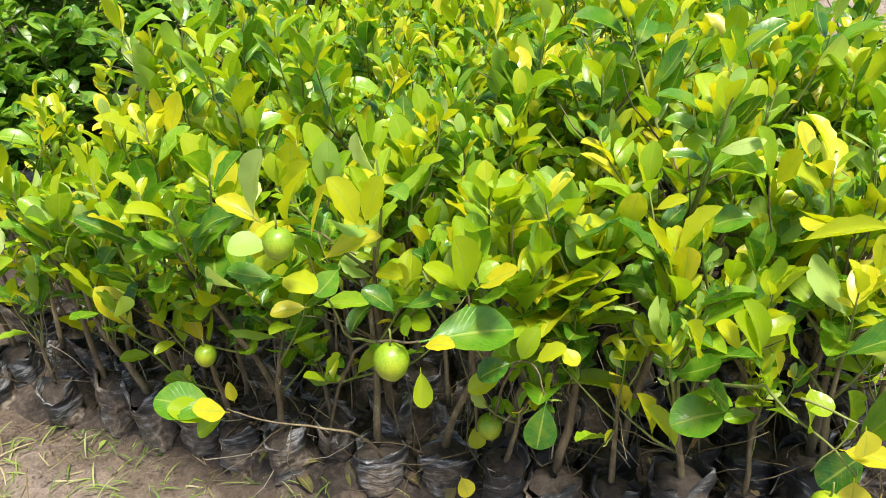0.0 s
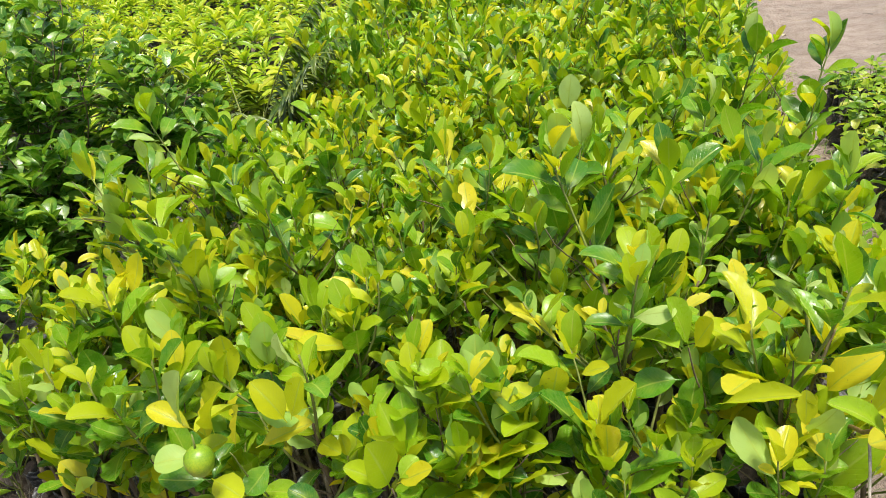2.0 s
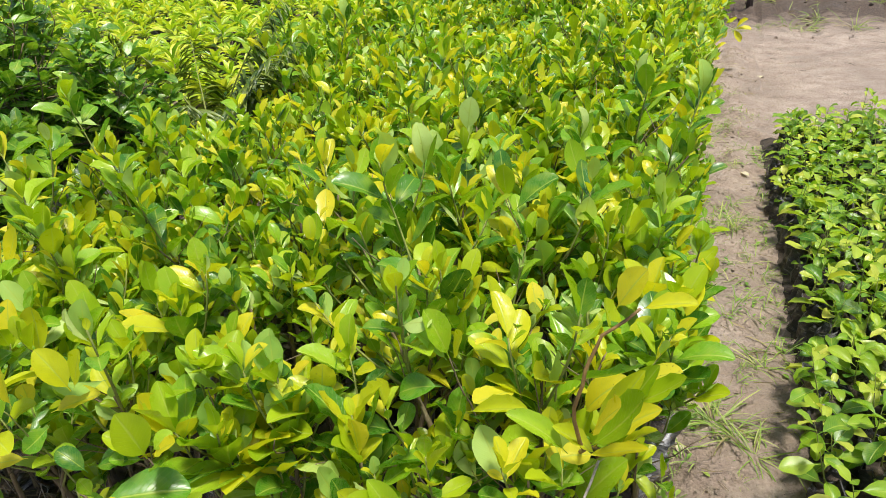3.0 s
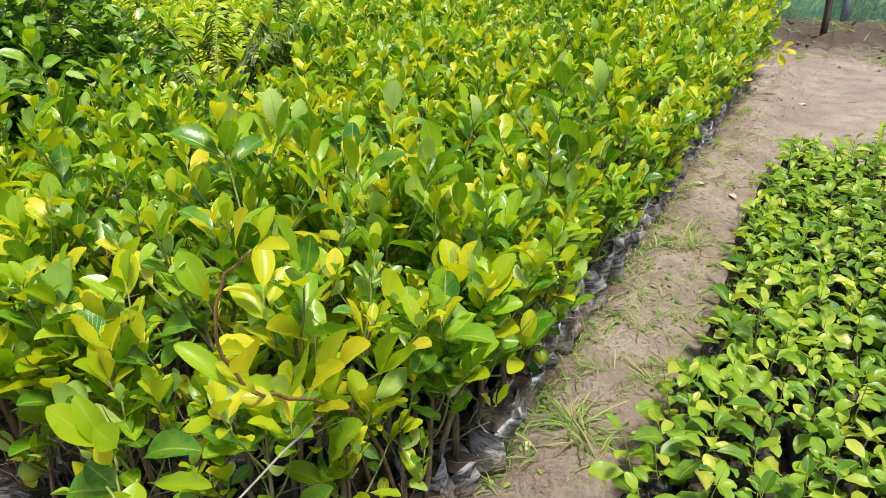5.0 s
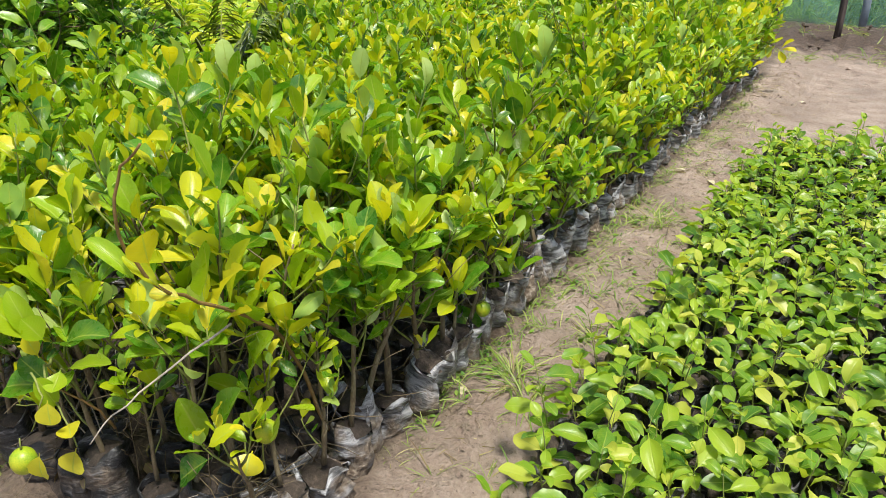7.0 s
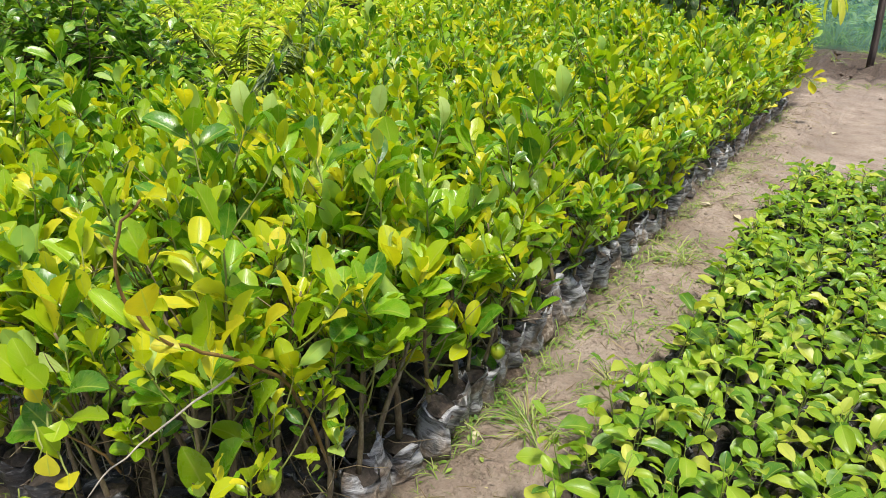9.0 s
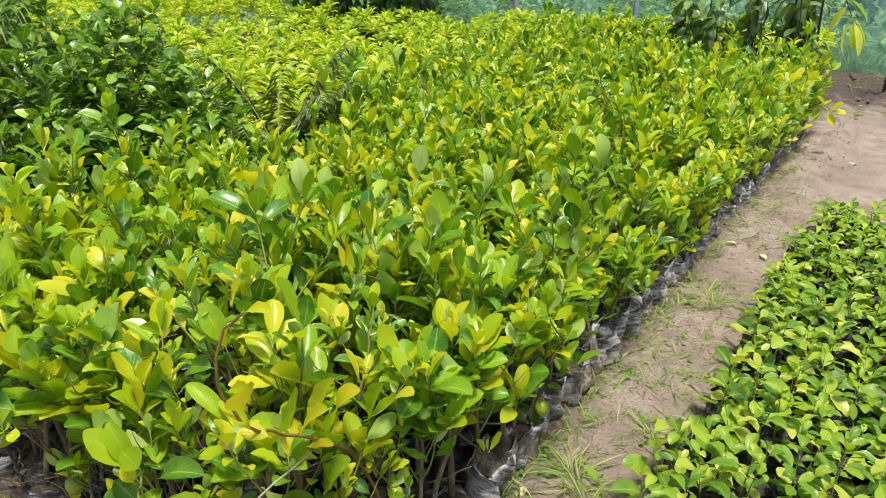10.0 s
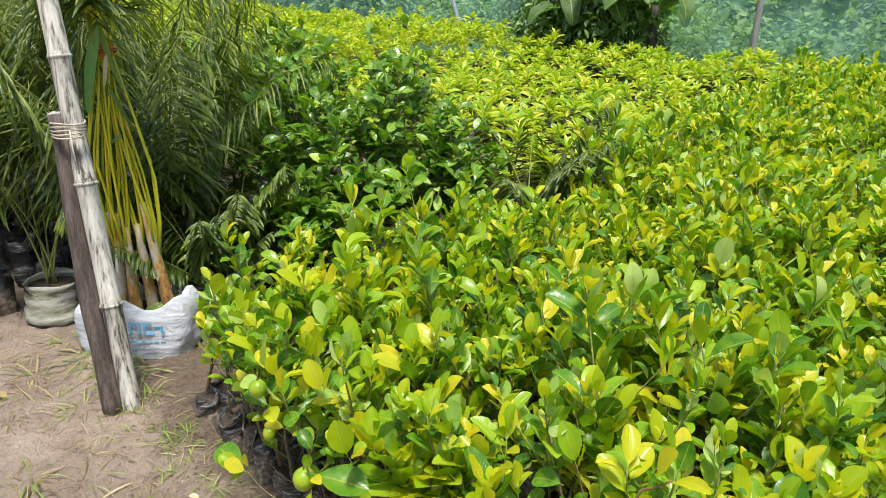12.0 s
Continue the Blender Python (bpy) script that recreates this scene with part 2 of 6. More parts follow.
def ground_material():
    """Trodden silty mud: dry pale crust, damp brown patches, grit and small cracks; darker dug soil by the net; turf behind it."""
    m, tree, bsdf = material("trodden_mud")
    geo = tree.nodes.new("ShaderNodeNewGeometry")
    sep = tree.nodes.new("ShaderNodeSeparateXYZ")
    tree.links.new(geo.outputs["Position"], sep.inputs[0])
    mid, fine = grain(tree, 7.0, 6.0), grain(tree, 60.0, 5.0, rough=0.7)
    both = calc(tree, "ADD", calc(tree, "MULTIPLY", mid, 0.6), calc(tree, "MULTIPLY", fine, 0.4))
    crust = ramp(tree, step(tree, both, 0.3, 0.7), [(0.0, (0.12, 0.085, 0.065)), (0.3, (0.35, 0.265, 0.205)), (0.6, (0.475, 0.375, 0.30)), (1.0, (0.62, 0.515, 0.43))])
    damp = step(tree, calc(tree, "ADD", calc(tree, "MULTIPLY", grain(tree, 2.6, 5.0), 0.6), calc(tree, "MULTIPLY", mid, 0.4)), 0.47, 0.60)
    colour = mix(tree, calc(tree, "MULTIPLY", damp, 0.5), crust, (0.20, 0.14, 0.098))
    ragged = calc(tree, "ADD", sep.outputs[1], calc(tree, "MULTIPLY", calc(tree, "SUBTRACT", mid, 0.5), 0.5))
    wet = calc(tree, "MULTIPLY", step(tree, ragged, 0.84, 0.97), calc(tree, "SUBTRACT", 1.0, step(tree, calc(tree, "ADD", sep.outputs[0], calc(tree, "MULTIPLY", calc(tree, "SUBTRACT", mid, 0.5), 0.25)), 0.54, 0.64)))
    colour = mix(tree, calc(tree, "MULTIPLY", wet, 0.8), colour, ramp(tree, fine, [(0.35, (0.08, 0.056, 0.038)), (0.65, (0.24, 0.175, 0.12))]))
    grit = step(tree, grain(tree, 210.0, 2.0), 0.66, 0.72)
    colour = mix(tree, calc(tree, "MULTIPLY", grit, 0.7), colour, (0.10, 0.075, 0.05))
    moss = step(tree, calc(tree, "ADD", calc(tree, "MULTIPLY", grain(tree, 5.0, 6.0, rough=0.7), 0.7), calc(tree, "MULTIPLY", fine, 0.3)), 0.56, 0.66)
    colour = mix(tree, calc(tree, "MULTIPLY", moss, 0.35), colour, (0.16, 0.17, 0.07))
    wobble = calc(tree, "MULTIPLY", calc(tree, "SUBTRACT", mid, 0.5), 1.6)
    dug = step(tree, calc(tree, "ADD", sep.outputs[1], wobble), 7.7, 8.3)
    tilled = ramp(tree, fine, [(0.35, (0.025, 0.018, 0.013)), (0.65, (0.17, 0.115, 0.08))])
    colour = mix(tree, dug, colour, tilled)
    turf = step(tree, calc(tree, "ADD", sep.outputs[1], wobble), 10.6, 11.0)
    green = ramp(tree, fine, [(0.3, (0.05, 0.12, 0.03)), (0.7, (0.14, 0.24, 0.07))])
    colour = mix(tree, turf, colour, green)
    tree.links.new(colour, bsdf.inputs["Base Color"])
    tree.links.new(calc(tree, "SUBTRACT", 0.88, calc(tree, "MAXIMUM", calc(tree, "MULTIPLY", damp, 0.3), calc(tree, "MULTIPLY", wet, 0.42))), bsdf.inputs["Roughness"])
    relief(tree, bsdf, calc(tree, "ADD", both, calc(tree, "MULTIPLY", fine, 0.6)), 1.0, 0.03)
    return m


mud = ground_material()
lime_skin = rough_material("lime_peel", [(0.0, (0.09, 0.21, 0.010)), (0.5, (0.24, 0.36, 0.014)), (1.0, (0.50, 0.49, 0.022))], 22, rough=0.38, bump=0.25, depth=0.0015, fine=20)
bamboo = rough_material("weathered_bamboo", [(0.0, (0.03, 0.026, 0.022)), (0.24, (0.12, 0.107, 0.09)), (0.38, (0.34, 0.315, 0.27)), (0.6, (0.56, 0.54, 0.48)), (1.0, (0.74, 0.72, 0.67))], 58, rough=0.7, bump=0.6, stretch=(1, 1, 0.035), fine=3)
stake_wood = rough_material("brown_stake", [(0.0, (0.02, 0.015, 0.012)), (0.5, (0.065, 0.048, 0.04)), (1.0, (0.17, 0.135, 0.115))], 40, rough=0.75, bump=0.7, stretch=(1, 1, 0.08))
post_wood = rough_material("grey_post", [(0.0, (0.16, 0.15, 0.15)), (1.0, (0.40, 0.39, 0.38))], 16, stretch=(1, 1, 0.12))
pipe_paint = rough_material("blue_grey_pipe", [(0.0, (0.16, 0.20, 0.24)), (1.0, (0.30, 0.35, 0.40))], 12, rough=0.5)
cord = rough_material("pale_cord", [(0.0, (0.34, 0.30, 0.22)), (1.0, (0.62, 0.57, 0.46))], 200)
orange_cord = rough_material("orange_string", [(0.0, (0.35, 0.10, 0.02)), (1.0, (0.60, 0.22, 0.05))], 200)
petiole = rough_material("palm_petiole", [(0.0, (0.10, 0.16, 0.02)), (0.2, (0.40, 0.44, 0.02)), (0.6, (0.55, 0.52, 0.02)), (1.0, (0.74, 0.52, 0.04))], 22, rough=0.4, stretch=(1, 1, 0.12))
sheath = rough_material("palm_sheath", [(0.0, (0.05, 0.03, 0.02)), (0.25, (0.16, 0.09, 0.04)), (0.45, (0.40, 0.20, 0.05)), (0.58, (0.46, 0.34, 0.12)), (0.72, (0.42, 0.38, 0.31)), (1.0, (0.62, 0.60, 0.54))], 11, rough=0.65, bump=0.7, stretch=(1, 1, 0.5))


def sack_material(name, film, dirt, amount):
    """Woven polypropylene: fine crossing tapes, folds, earth stains."""
    m, tree, bsdf = material(name)
    c = tree.nodes.new("ShaderNodeTexCoord")
    w1 = node(tree, "TexWave", Scale=170.0, Distortion=2.0)
    w1.bands_direction = "Z"
    tree.links.new(c.outputs["Object"], w1.inputs["Vector"])
    stain = step(tree, grain(tree, 11.0, 6.0, stretch=(0.7, 0.7, 3.0)), 0.62 - amount * 0.4, 0.8 - amount * 0.4)
    colour = mix(tree, stain, film, dirt)
    colour = mix(tree, calc(tree, "MULTIPLY", w1.outputs["Fac"], 0.07), colour, tuple(v * 0.6 for v in film))
    tree.links.new(colour, bsdf.inputs["Base Color"])
    bsdf.inputs["Roughness"].default_value = 0.5
    relief(tree, bsdf, calc(tree, "ADD", calc(tree, "MULTIPLY", w1.outputs["Fac"], 0.12), calc(tree, "MULTIPLY", grain(tree, 18.0, 6.0, rough=0.65, stretch=(0.7, 0.7, 2.0)), 3.0)), 0.9, 0.012)
    return m


sack_white = sack_material("white_woven_sack", (0.80, 0.85, 0.93), (0.55, 0.55, 0.53), 0.22)
sack_old = sack_material("old_woven_sack", (0.72, 0.74, 0.64), (0.30, 0.30, 0.17), 0.5)
sack_grey = sack_material("grey_woven_sack", (0.45, 0.46, 0.48), (0.16, 0.13, 0.10), 0.5)
blue_print = rough_material("blue_print", [(0.0, (0.08, 0.40, 0.68)), (1.0, (0.35, 0.65, 0.85))], 40, rough=0.5)


def net_material():
    """Shade net: fine blue-green yarn with gaps, thicker where it folds."""
    m, tree, bsdf = material("blue_green_net")
    colour = ramp(tree, grain(tree, 3.0, 4.0, stretch=(3, 1, 0.4)), [(0.3, (0.17, 0.40, 0.38)), (0.7, (0.34, 0.60, 0.58))])
    tree.links.new(colour, bsdf.inputs["Base Color"])
    bsdf.inputs["Roughness"].default_value = 0.6
    clear = tree.nodes.new("ShaderNodeBsdfTransparent")
    both = tree.nodes.new("ShaderNodeMixShader")
    tree.links.new(calc(tree, "ADD", calc(tree, "MULTIPLY", grain(tree, 1.6, 5.0, stretch=(2, 1, 0.5)), 0.64), 0.01, True), both.inputs[0])
    tree.links.new(clear.outputs[0], both.inputs[1])
    tree.links.new(bsdf.outputs[0], both.inputs[2])
    tree.links.new(both.outputs[0], tree.nodes["Material Output"].inputs[0])
    return m


net = net_material()

# ---- geometry helpers ----
class Geo:
    """Gathers shells of vertices, faces, materials and leaf coordinates for one mesh."""

    def __init__(self):
        self.v, self.f, self.m, self.uv, self.count, self.graft = [], [], [], [], 0, None

    def add(self, verts, faces, mat=0, uv=None):
        verts = np.asarray(verts, float)
        self.v.append(verts)
        self.f.extend([[i + self.count for i in face] for face in faces])
        self.m.extend([mat] * len(faces))
        self.uv.append(np.zeros((len(verts), 2)) if uv is None else uv)
        self.count += len(verts)

    def leaf(self, shape, m, mat=0):
        verts, faces, uv = shape
        a = np.array(m)
        self.add(verts @ a[:3, :3].T + a[:3, 3], faces, mat, uv)

    def weld(self, at):
        """Grow the shell that is added next out of the shell nearest to a place."""
        every = np.concatenate(self.v)
        self.graft = int(np.argmin(((every - np.array(at)) ** 2).sum(1)))

    def tube(self, points, radii, sides=6, mat=0, cap=True):
        pts = [Vector(p) for p in points]
        verts, faces = [], []
        for i, p in enumerate(pts):
            way = (pts[min(i + 1, len(pts) - 1)] - pts[max(i - 1, 0)]).normalized()
            across = way.cross(Vector((0.3, 1, 0.2))).normalized()
            other = way.cross(across)
            for k in range(sides):
                a = 2 * math.pi * k / sides
                verts.append(p + (across * math.cos(a) + other * math.sin(a)) * radii[i])
        for i in range(len(pts) - 1):
            for k in range(sides):
                j = (k + 1) % sides
                faces.append([i * sides + k, i * sides + j, (i + 1) * sides + j, (i + 1) * sides + k])
        if cap:
            faces += [list(range(sides))[::-1], [(len(pts) - 1) * sides + k for k in range(sides)]]
        first = self.count
        self.add([list(v) for v in verts], faces, mat)
        if self.graft is not None:
            self.f.append([self.graft, first, first + 1])
            self.m.append(mat)
            self.graft = None

    def lathe(self, rings, sides=14, mat=0, warp=None, close=False):
        """rings: (radius, z). warp(angle, z, radius) gives an added radius and height."""
        verts, faces = [], []
        for r, z in rings:
            for k in range(sides):
                a = 2 * math.pi * k / sides
                dr, dz = warp(a, z, r) if warp else (0, 0)
                verts.append(((r + dr) * math.cos(a), (r + dr) * math.sin(a), z + dz))
        for i in range(len(rings) - 1):
            for k in range(sides):
                j = (k + 1) % sides
                faces.append([i * sides + k, i * sides + j, (i + 1) * sides + j, (i + 1) * sides + k])
        if close:
            faces.append([(len(rings) - 1) * sides + k for k in range(sides)])
        self.add(verts, faces, mat)

    def join(self, other, m, mats=None):
        a = np.array(m)
        for v, uv in zip(other.v, other.uv):
            self.v.append(v @ a[:3, :3].T + a[:3, 3])
            self.uv.append(uv)
        self.f.extend([[i + self.count for i in face] for face in other.f])
        self.m.extend([k + (mats or 0) for k in other.m])
        self.count += other.count

    def mesh(self, name, materials, smooth=True):
        me = bpy.data.meshes.new(name)
        me.from_pydata(np.concatenate(self.v).tolist(), [], self.f)
        for m in materials:
            me.materials.append(m)
        me.polygons.foreach_set("material_index", np.array(self.m, dtype=np.int32))
        me.polygons.foreach_set("use_smooth", np.full(len(self.f), smooth))
        uv = np.concatenate(self.uv)
        if uv.any():
            index = np.empty(len(me.loops), dtype=np.int32)
            me.loops.foreach_get("vertex_index", index)
            me.uv_layers.new(name="UVMap").data.foreach_set("uv", uv[index].ravel())
        me.update()
        return me


def part(name, geo, materials, parent=None, label="", smooth=True, m=None):
    """One mesh object, under a thing or a part where one is given."""
    data = geo.mesh(name, materials, smooth) if isinstance(geo, Geo) else geo
    ob = new(name, data)
    if parent:
        ob.parent = parent
    if m is not None:
        ob.matrix_basis = m
    return tagged(ob, label)


def thing(name, m, label, category, group="", kind=""):
    ob = new(name)
    ob.empty_display_size = 0.05
    ob.matrix_basis = m
    return tagged(ob, label, category, group, kind)


def leaf_shape(length, width, rows=7, cols=3, fold=0.35, curl=0.5, stalk=0.01, blunt=0.75, ripple=0.0, peak=0.5, seed=0):
    """A blade along +y, face up, on a short stalk. cols: 3 or 5 points across."""
    rng = random.Random(seed)
    verts, uv, faces = [], [], []
    sides = [-1, 0, 1] if cols == 3 else [-1, -0.5, 0, 0.5, 1]
    y, z, tilt = 0.0, 0.0, 0.0
    spine = [(0.0, 0.0, 0.0, 0.0007, 0.0), (stalk, 0.0, 0.0, 0.0009, 0.0)]
    y = stalk
    for i in range(1, rows + 1):
        s, gap = 1 - (1 - i / rows) ** 1.5, (1 - (i - 1) / rows) ** 1.5 - (1 - i / rows) ** 1.5
        tilt = -curl * s ** 1.3
        y, z = y + math.cos(tilt) * length * gap, z + math.sin(tilt) * length * gap
        q = s ** (math.log(0.5) / math.log(peak))
        w = width / 2 * max(math.sin(math.pi * min(q, 0.999)), 0.0) ** blunt
        spine.append((y, z, tilt, max(w, 0.0006), s))
    for y, z, tilt, w, s in spine:
        edge = ripple * math.sin(s * 17 + rng.random() * 2) * w
        for c in sides:
            a = fold * (0.6 if abs(c) == 0.5 else 1.0)
            out = abs(c) * w
            lift = out * math.sin(a) + (edge if abs(c) == 1 else 0)
            verts.append((c * w * math.cos(a), y - lift * math.sin(tilt), z + lift * math.cos(tilt)))
            uv.append((0.5 + 0.5 * c, s))
    n = len(sides)
    for i in range(len(spine) - 1):
        for k in range(n - 1):
            faces.append([i * n + k, i * n + k + 1, (i + 1) * n + k + 1, (i + 1) * n + k])
    return np.array(verts), faces, np.array(uv)


def leaf_pose(at, azimuth, rise, roll=0.0, size=1.0, flip=False):
    """A leaf at a place, pointing to an azimuth and risen by an angle, all in degrees."""
    m = Matrix.Translation(at) @ Matrix.Rotation(radians(azimuth), 4, "Z") @ Matrix.Rotation(radians(rise), 4, "X") @ Matrix.Rotation(radians(roll + (180 if flip else 0)), 4, "Y")
    return m @ Matrix.Scale(size, 4)


def leaf_between(base, tip, width, facing=(0.2, -0.35, 0.9), shape_length=0.066, shape_width=0.037):
    """A leaf from base to tip, its face turned as near as can be to facing."""
    base, tip = Vector(base), Vector(tip)
    y = (tip - base)
    length = y.length
    y.normalize()
    z = Vector(facing)
    z = (z - y * z.dot(y)).normalized()
    x = y.cross(z)
    k = length / (shape_length + 0.01)
    turn = Matrix((x, y, z)).transposed().to_4x4()
    return Matrix.Translation(base) @ turn @ Matrix.Diagonal((width / shape_width, k, k, 1))


def bend(start, azimuth, rise, length, steps, sag=0.0, wander=6.0, rng=random):
    """A shoot's line: points from start, each turned a little."""
    p, pts = Vector(start), [Vector(start)]
    for _ in range(steps):
        azimuth += rng.uniform(-wander, wander) * 2
        rise = min(rise + sag + rng.uniform(-wander, wander), 92)
        c = math.cos(radians(rise))
        p = p + Vector((-math.sin(radians(azimuth)) * c, math.cos(radians(azimuth)) * c, math.sin(radians(rise)))) * length / steps
        pts.append(p.copy())
    return pts


def along(points, s):
    """The place at a share s of a line of points."""
    i = min(int(s * (len(points) - 1)), len(points) - 2)
    return points[i].lerp(points[i + 1], s * (len(points) - 1) - i)

# ---- plan of the nursery ----
RIGHT_EDGE = 0.505          # the lime block's edge along the path
BED_LEFT = [(0.9, -1.34), (1.4, -1.42), (1.83, -1.47), (2.3, -1.44), (2.6, -1.27), (3.0, -1.28), (3.5, -1.45), (4.4, -1.65), (5.8, -1.95), (8.6, -2.35)]
BED_FRONT = [(-1.4, 1.06), (-1.1, 1.045), (-0.7, 1.04), (-0.57, 0.985), (-0.44, 0.98), (-0.3, 1.02), (0.0, 1.0), (0.25, 1.03), (0.50, 1.07)]
FENCE_Y = 10.6


def line_at(line, s):
    return float(np.interp(s, [a for a, _ in line], [b for _, b in line]))


def ground_height(x, y):
    """Low trodden ridge along the path, hollows at the bags, clods and prints, a dug bank by the net."""
    z = 0.012 * noise.noise((x * 1.3, y * 1.3, 0)) + 0.019 * noise.noise((x * 5, y * 5, 3)) + 0.017 * noise.noise((x * 14, y * 14, 7))
    clod = noise.noise((x * 32, y * 32, 11))
    z += 0.014 * max(clod, 0) - 0.006 * max(-clod - 0.25, 0) + 0.004 * noise.noise((x * 60, y * 60, 2))
    if 1.0 < y < 6.8:
        z += 0.036 * math.exp(-((x - 0.73) / 0.13) ** 2) * (0.85 + 0.5 * noise.noise((x * 2, y * 4.5, 31)))
    if 3.6 < y < 7.6:
        z += 0.05 * math.exp(-((x - 0.72) / 0.2) ** 2) * (0.4 + noise.noise((x * 8, y * 8, 21))) * min(1, (y - 3.6) * 2, (7.6 - y) * 2)
    if 4.6 < y < 7.4 and x > 0.95:
        z = z * 0.25 - 0.006
    if y > 7.0:
        bank = max(0, 1 - abs(y - 9.2) / 1.7)
        z += 0.13 * bank + 0.12 * bank * noise.noise((x * 4, y * 4, 5)) + 0.06 * bank * noise.noise((x * 15, y * 15, 9))
    return z


def build_ground():
    """One sheet, fine where it is seen near, coarse out to the horizon."""
    def ticks(fine_low, fine_high, fine, low, high):
        t = list(np.arange(fine_low, fine_high + 1e-6, fine))
        s, gap = fine_high, fine
        while s < high:
            gap *= 1.22
            s += gap
            t.append(s)
        s, gap = fine_low, fine
        while s > low:
            gap *= 1.22
            s -= gap
            t.insert(0, s)
        return t
    xs, ys = ticks(-2.7, 1.15, 0.016, -400, 400), ticks(0.35, 4.6, 0.017, -400, 400)
    verts = [(x, y, ground_height(x, y) if abs(x) < 30 and abs(y) < 30 else 0.0) for y in ys for x in xs]
    n = len(xs)
    faces = [[j * n + i, j * n + i + 1, (j + 1) * n + i + 1, (j + 1) * n + i] for j in range(len(ys) - 1) for i in range(n - 1)]
    g = Geo()
    g.add(verts, faces)
    tagged(part("ground", g, [mud]), "trodden pale brown mud with damp patches and grit", "ground", kind="structure")


build_ground()


def spilled_soil(name, inside, low, high, label):
    """Dark potting soil fallen between the bags of a bed."""
    g, pitch = Geo(), 0.035
    nx, ny = int((high[0] - low[0]) / pitch), int((high[1] - low[1]) / pitch)
    index, verts, faces = {}, [], []
    for j in range(ny + 1):
        for i in range(nx + 1):
            x, y = low[0] + i * pitch, low[1] + j * pitch
            d = inside(x, y)
            if d > -0.05:
                index[i, j] = len(verts)
                verts.append((x, y, ground_height(x, y) + min(d, 0.03) * 0.9 + 0.014 * noise.noise((x * 14, y * 14, 4)) * min(max(d, 0) * 20, 1)))
    for i, j in index:
        corners = [(i, j), (i + 1, j), (i + 1, j + 1), (i, j + 1)]
        if all(c in index for c in corners):
            faces.append([index[c] for c in corners])
    g.add(verts, faces)
    tagged(part(name, g, [soil]), label, "soil", kind="stuff")


spilled_soil("spilled_soil", lambda x, y: min(RIGHT_EDGE - 0.02 + 0.03 * noise.noise((y * 9, 0, 0)) - x, x - line_at(BED_LEFT, y) + 0.06, y - line_at(BED_FRONT, x) + 0.02 + 0.03 * noise.noise((x * 6, 0, 0))), (-2.6, 0.8), (0.62, 8.2), "dark potting soil spilled between the lime bags")
spilled_soil("seedbed_soil", lambda x, y: min(x - 0.895, 2.5 - x, y - 1.2, 4.35 - y), (0.8, 1.0), (2.6, 4.5), "dark potting soil spilled between the seedling bags")
spilled_soil("palm_bed_soil", lambda x, y: min(-1.66 + 0.05 * noise.noise((y * 5, 1, 0)) - x, x + 4.6, y - 1.28 - 0.06 * noise.noise((x * 5, 2, 0)), 3.6 - y), (-4.7, 1.1), (-1.5, 3.7), "dark soil under the shrubs and palms")


# ---- net fence and the growth behind it ----
def build_fence():
    fence = thing("net_fence", pose(0, FENCE_Y, 0), "blue-green shade net strung between wooden posts", "fence")
    g = Geo()
    rows, cols = 14, 420
    verts = []
    for j in range(rows + 1):
        for i in range(cols + 1):
            x, z = -30 + 36 * i / cols, 0.02 + 1.9 * j / rows
            verts.append((x, 0.05 * math.sin(x * 7 + 2 * math.sin(z * 2)) * (0.4 + 0.6 * noise.noise((x, z, 2))) + 0.05 * noise.noise((x * 2, z * 2, 0)), z))
    n = cols + 1
    g.add(verts, [[j * n + i, j * n + i + 1, (j + 1) * n + i + 1, (j + 1) * n + i] for j in range(rows) for i in range(cols)])
    part("net", g, [net], fence, "sheer blue-green net")
    for x, lean, r, m in ((-9.74, -0.98, 0.045, pipe_paint), (-4.06, 0.04, 0.045, post_wood), (-2.2, -0.05, 0.035, pipe_paint), (1.12, -0.04, 0.045, pipe_paint), (3.4, 0.03, 0.05, post_wood)):
        g = Geo()
        pts = [(x + lean * t + 0.012 * math.sin(t * 5 + x), -0.09, 2.0 * t - 0.05) for t in np.linspace(0, 1, 7)]
        g.tube(pts, [r * (1.05 - 0.15 * t) for t in np.linspace(0, 1, 7)], 8)
        part("post", g, [m], fence)


build_fence()


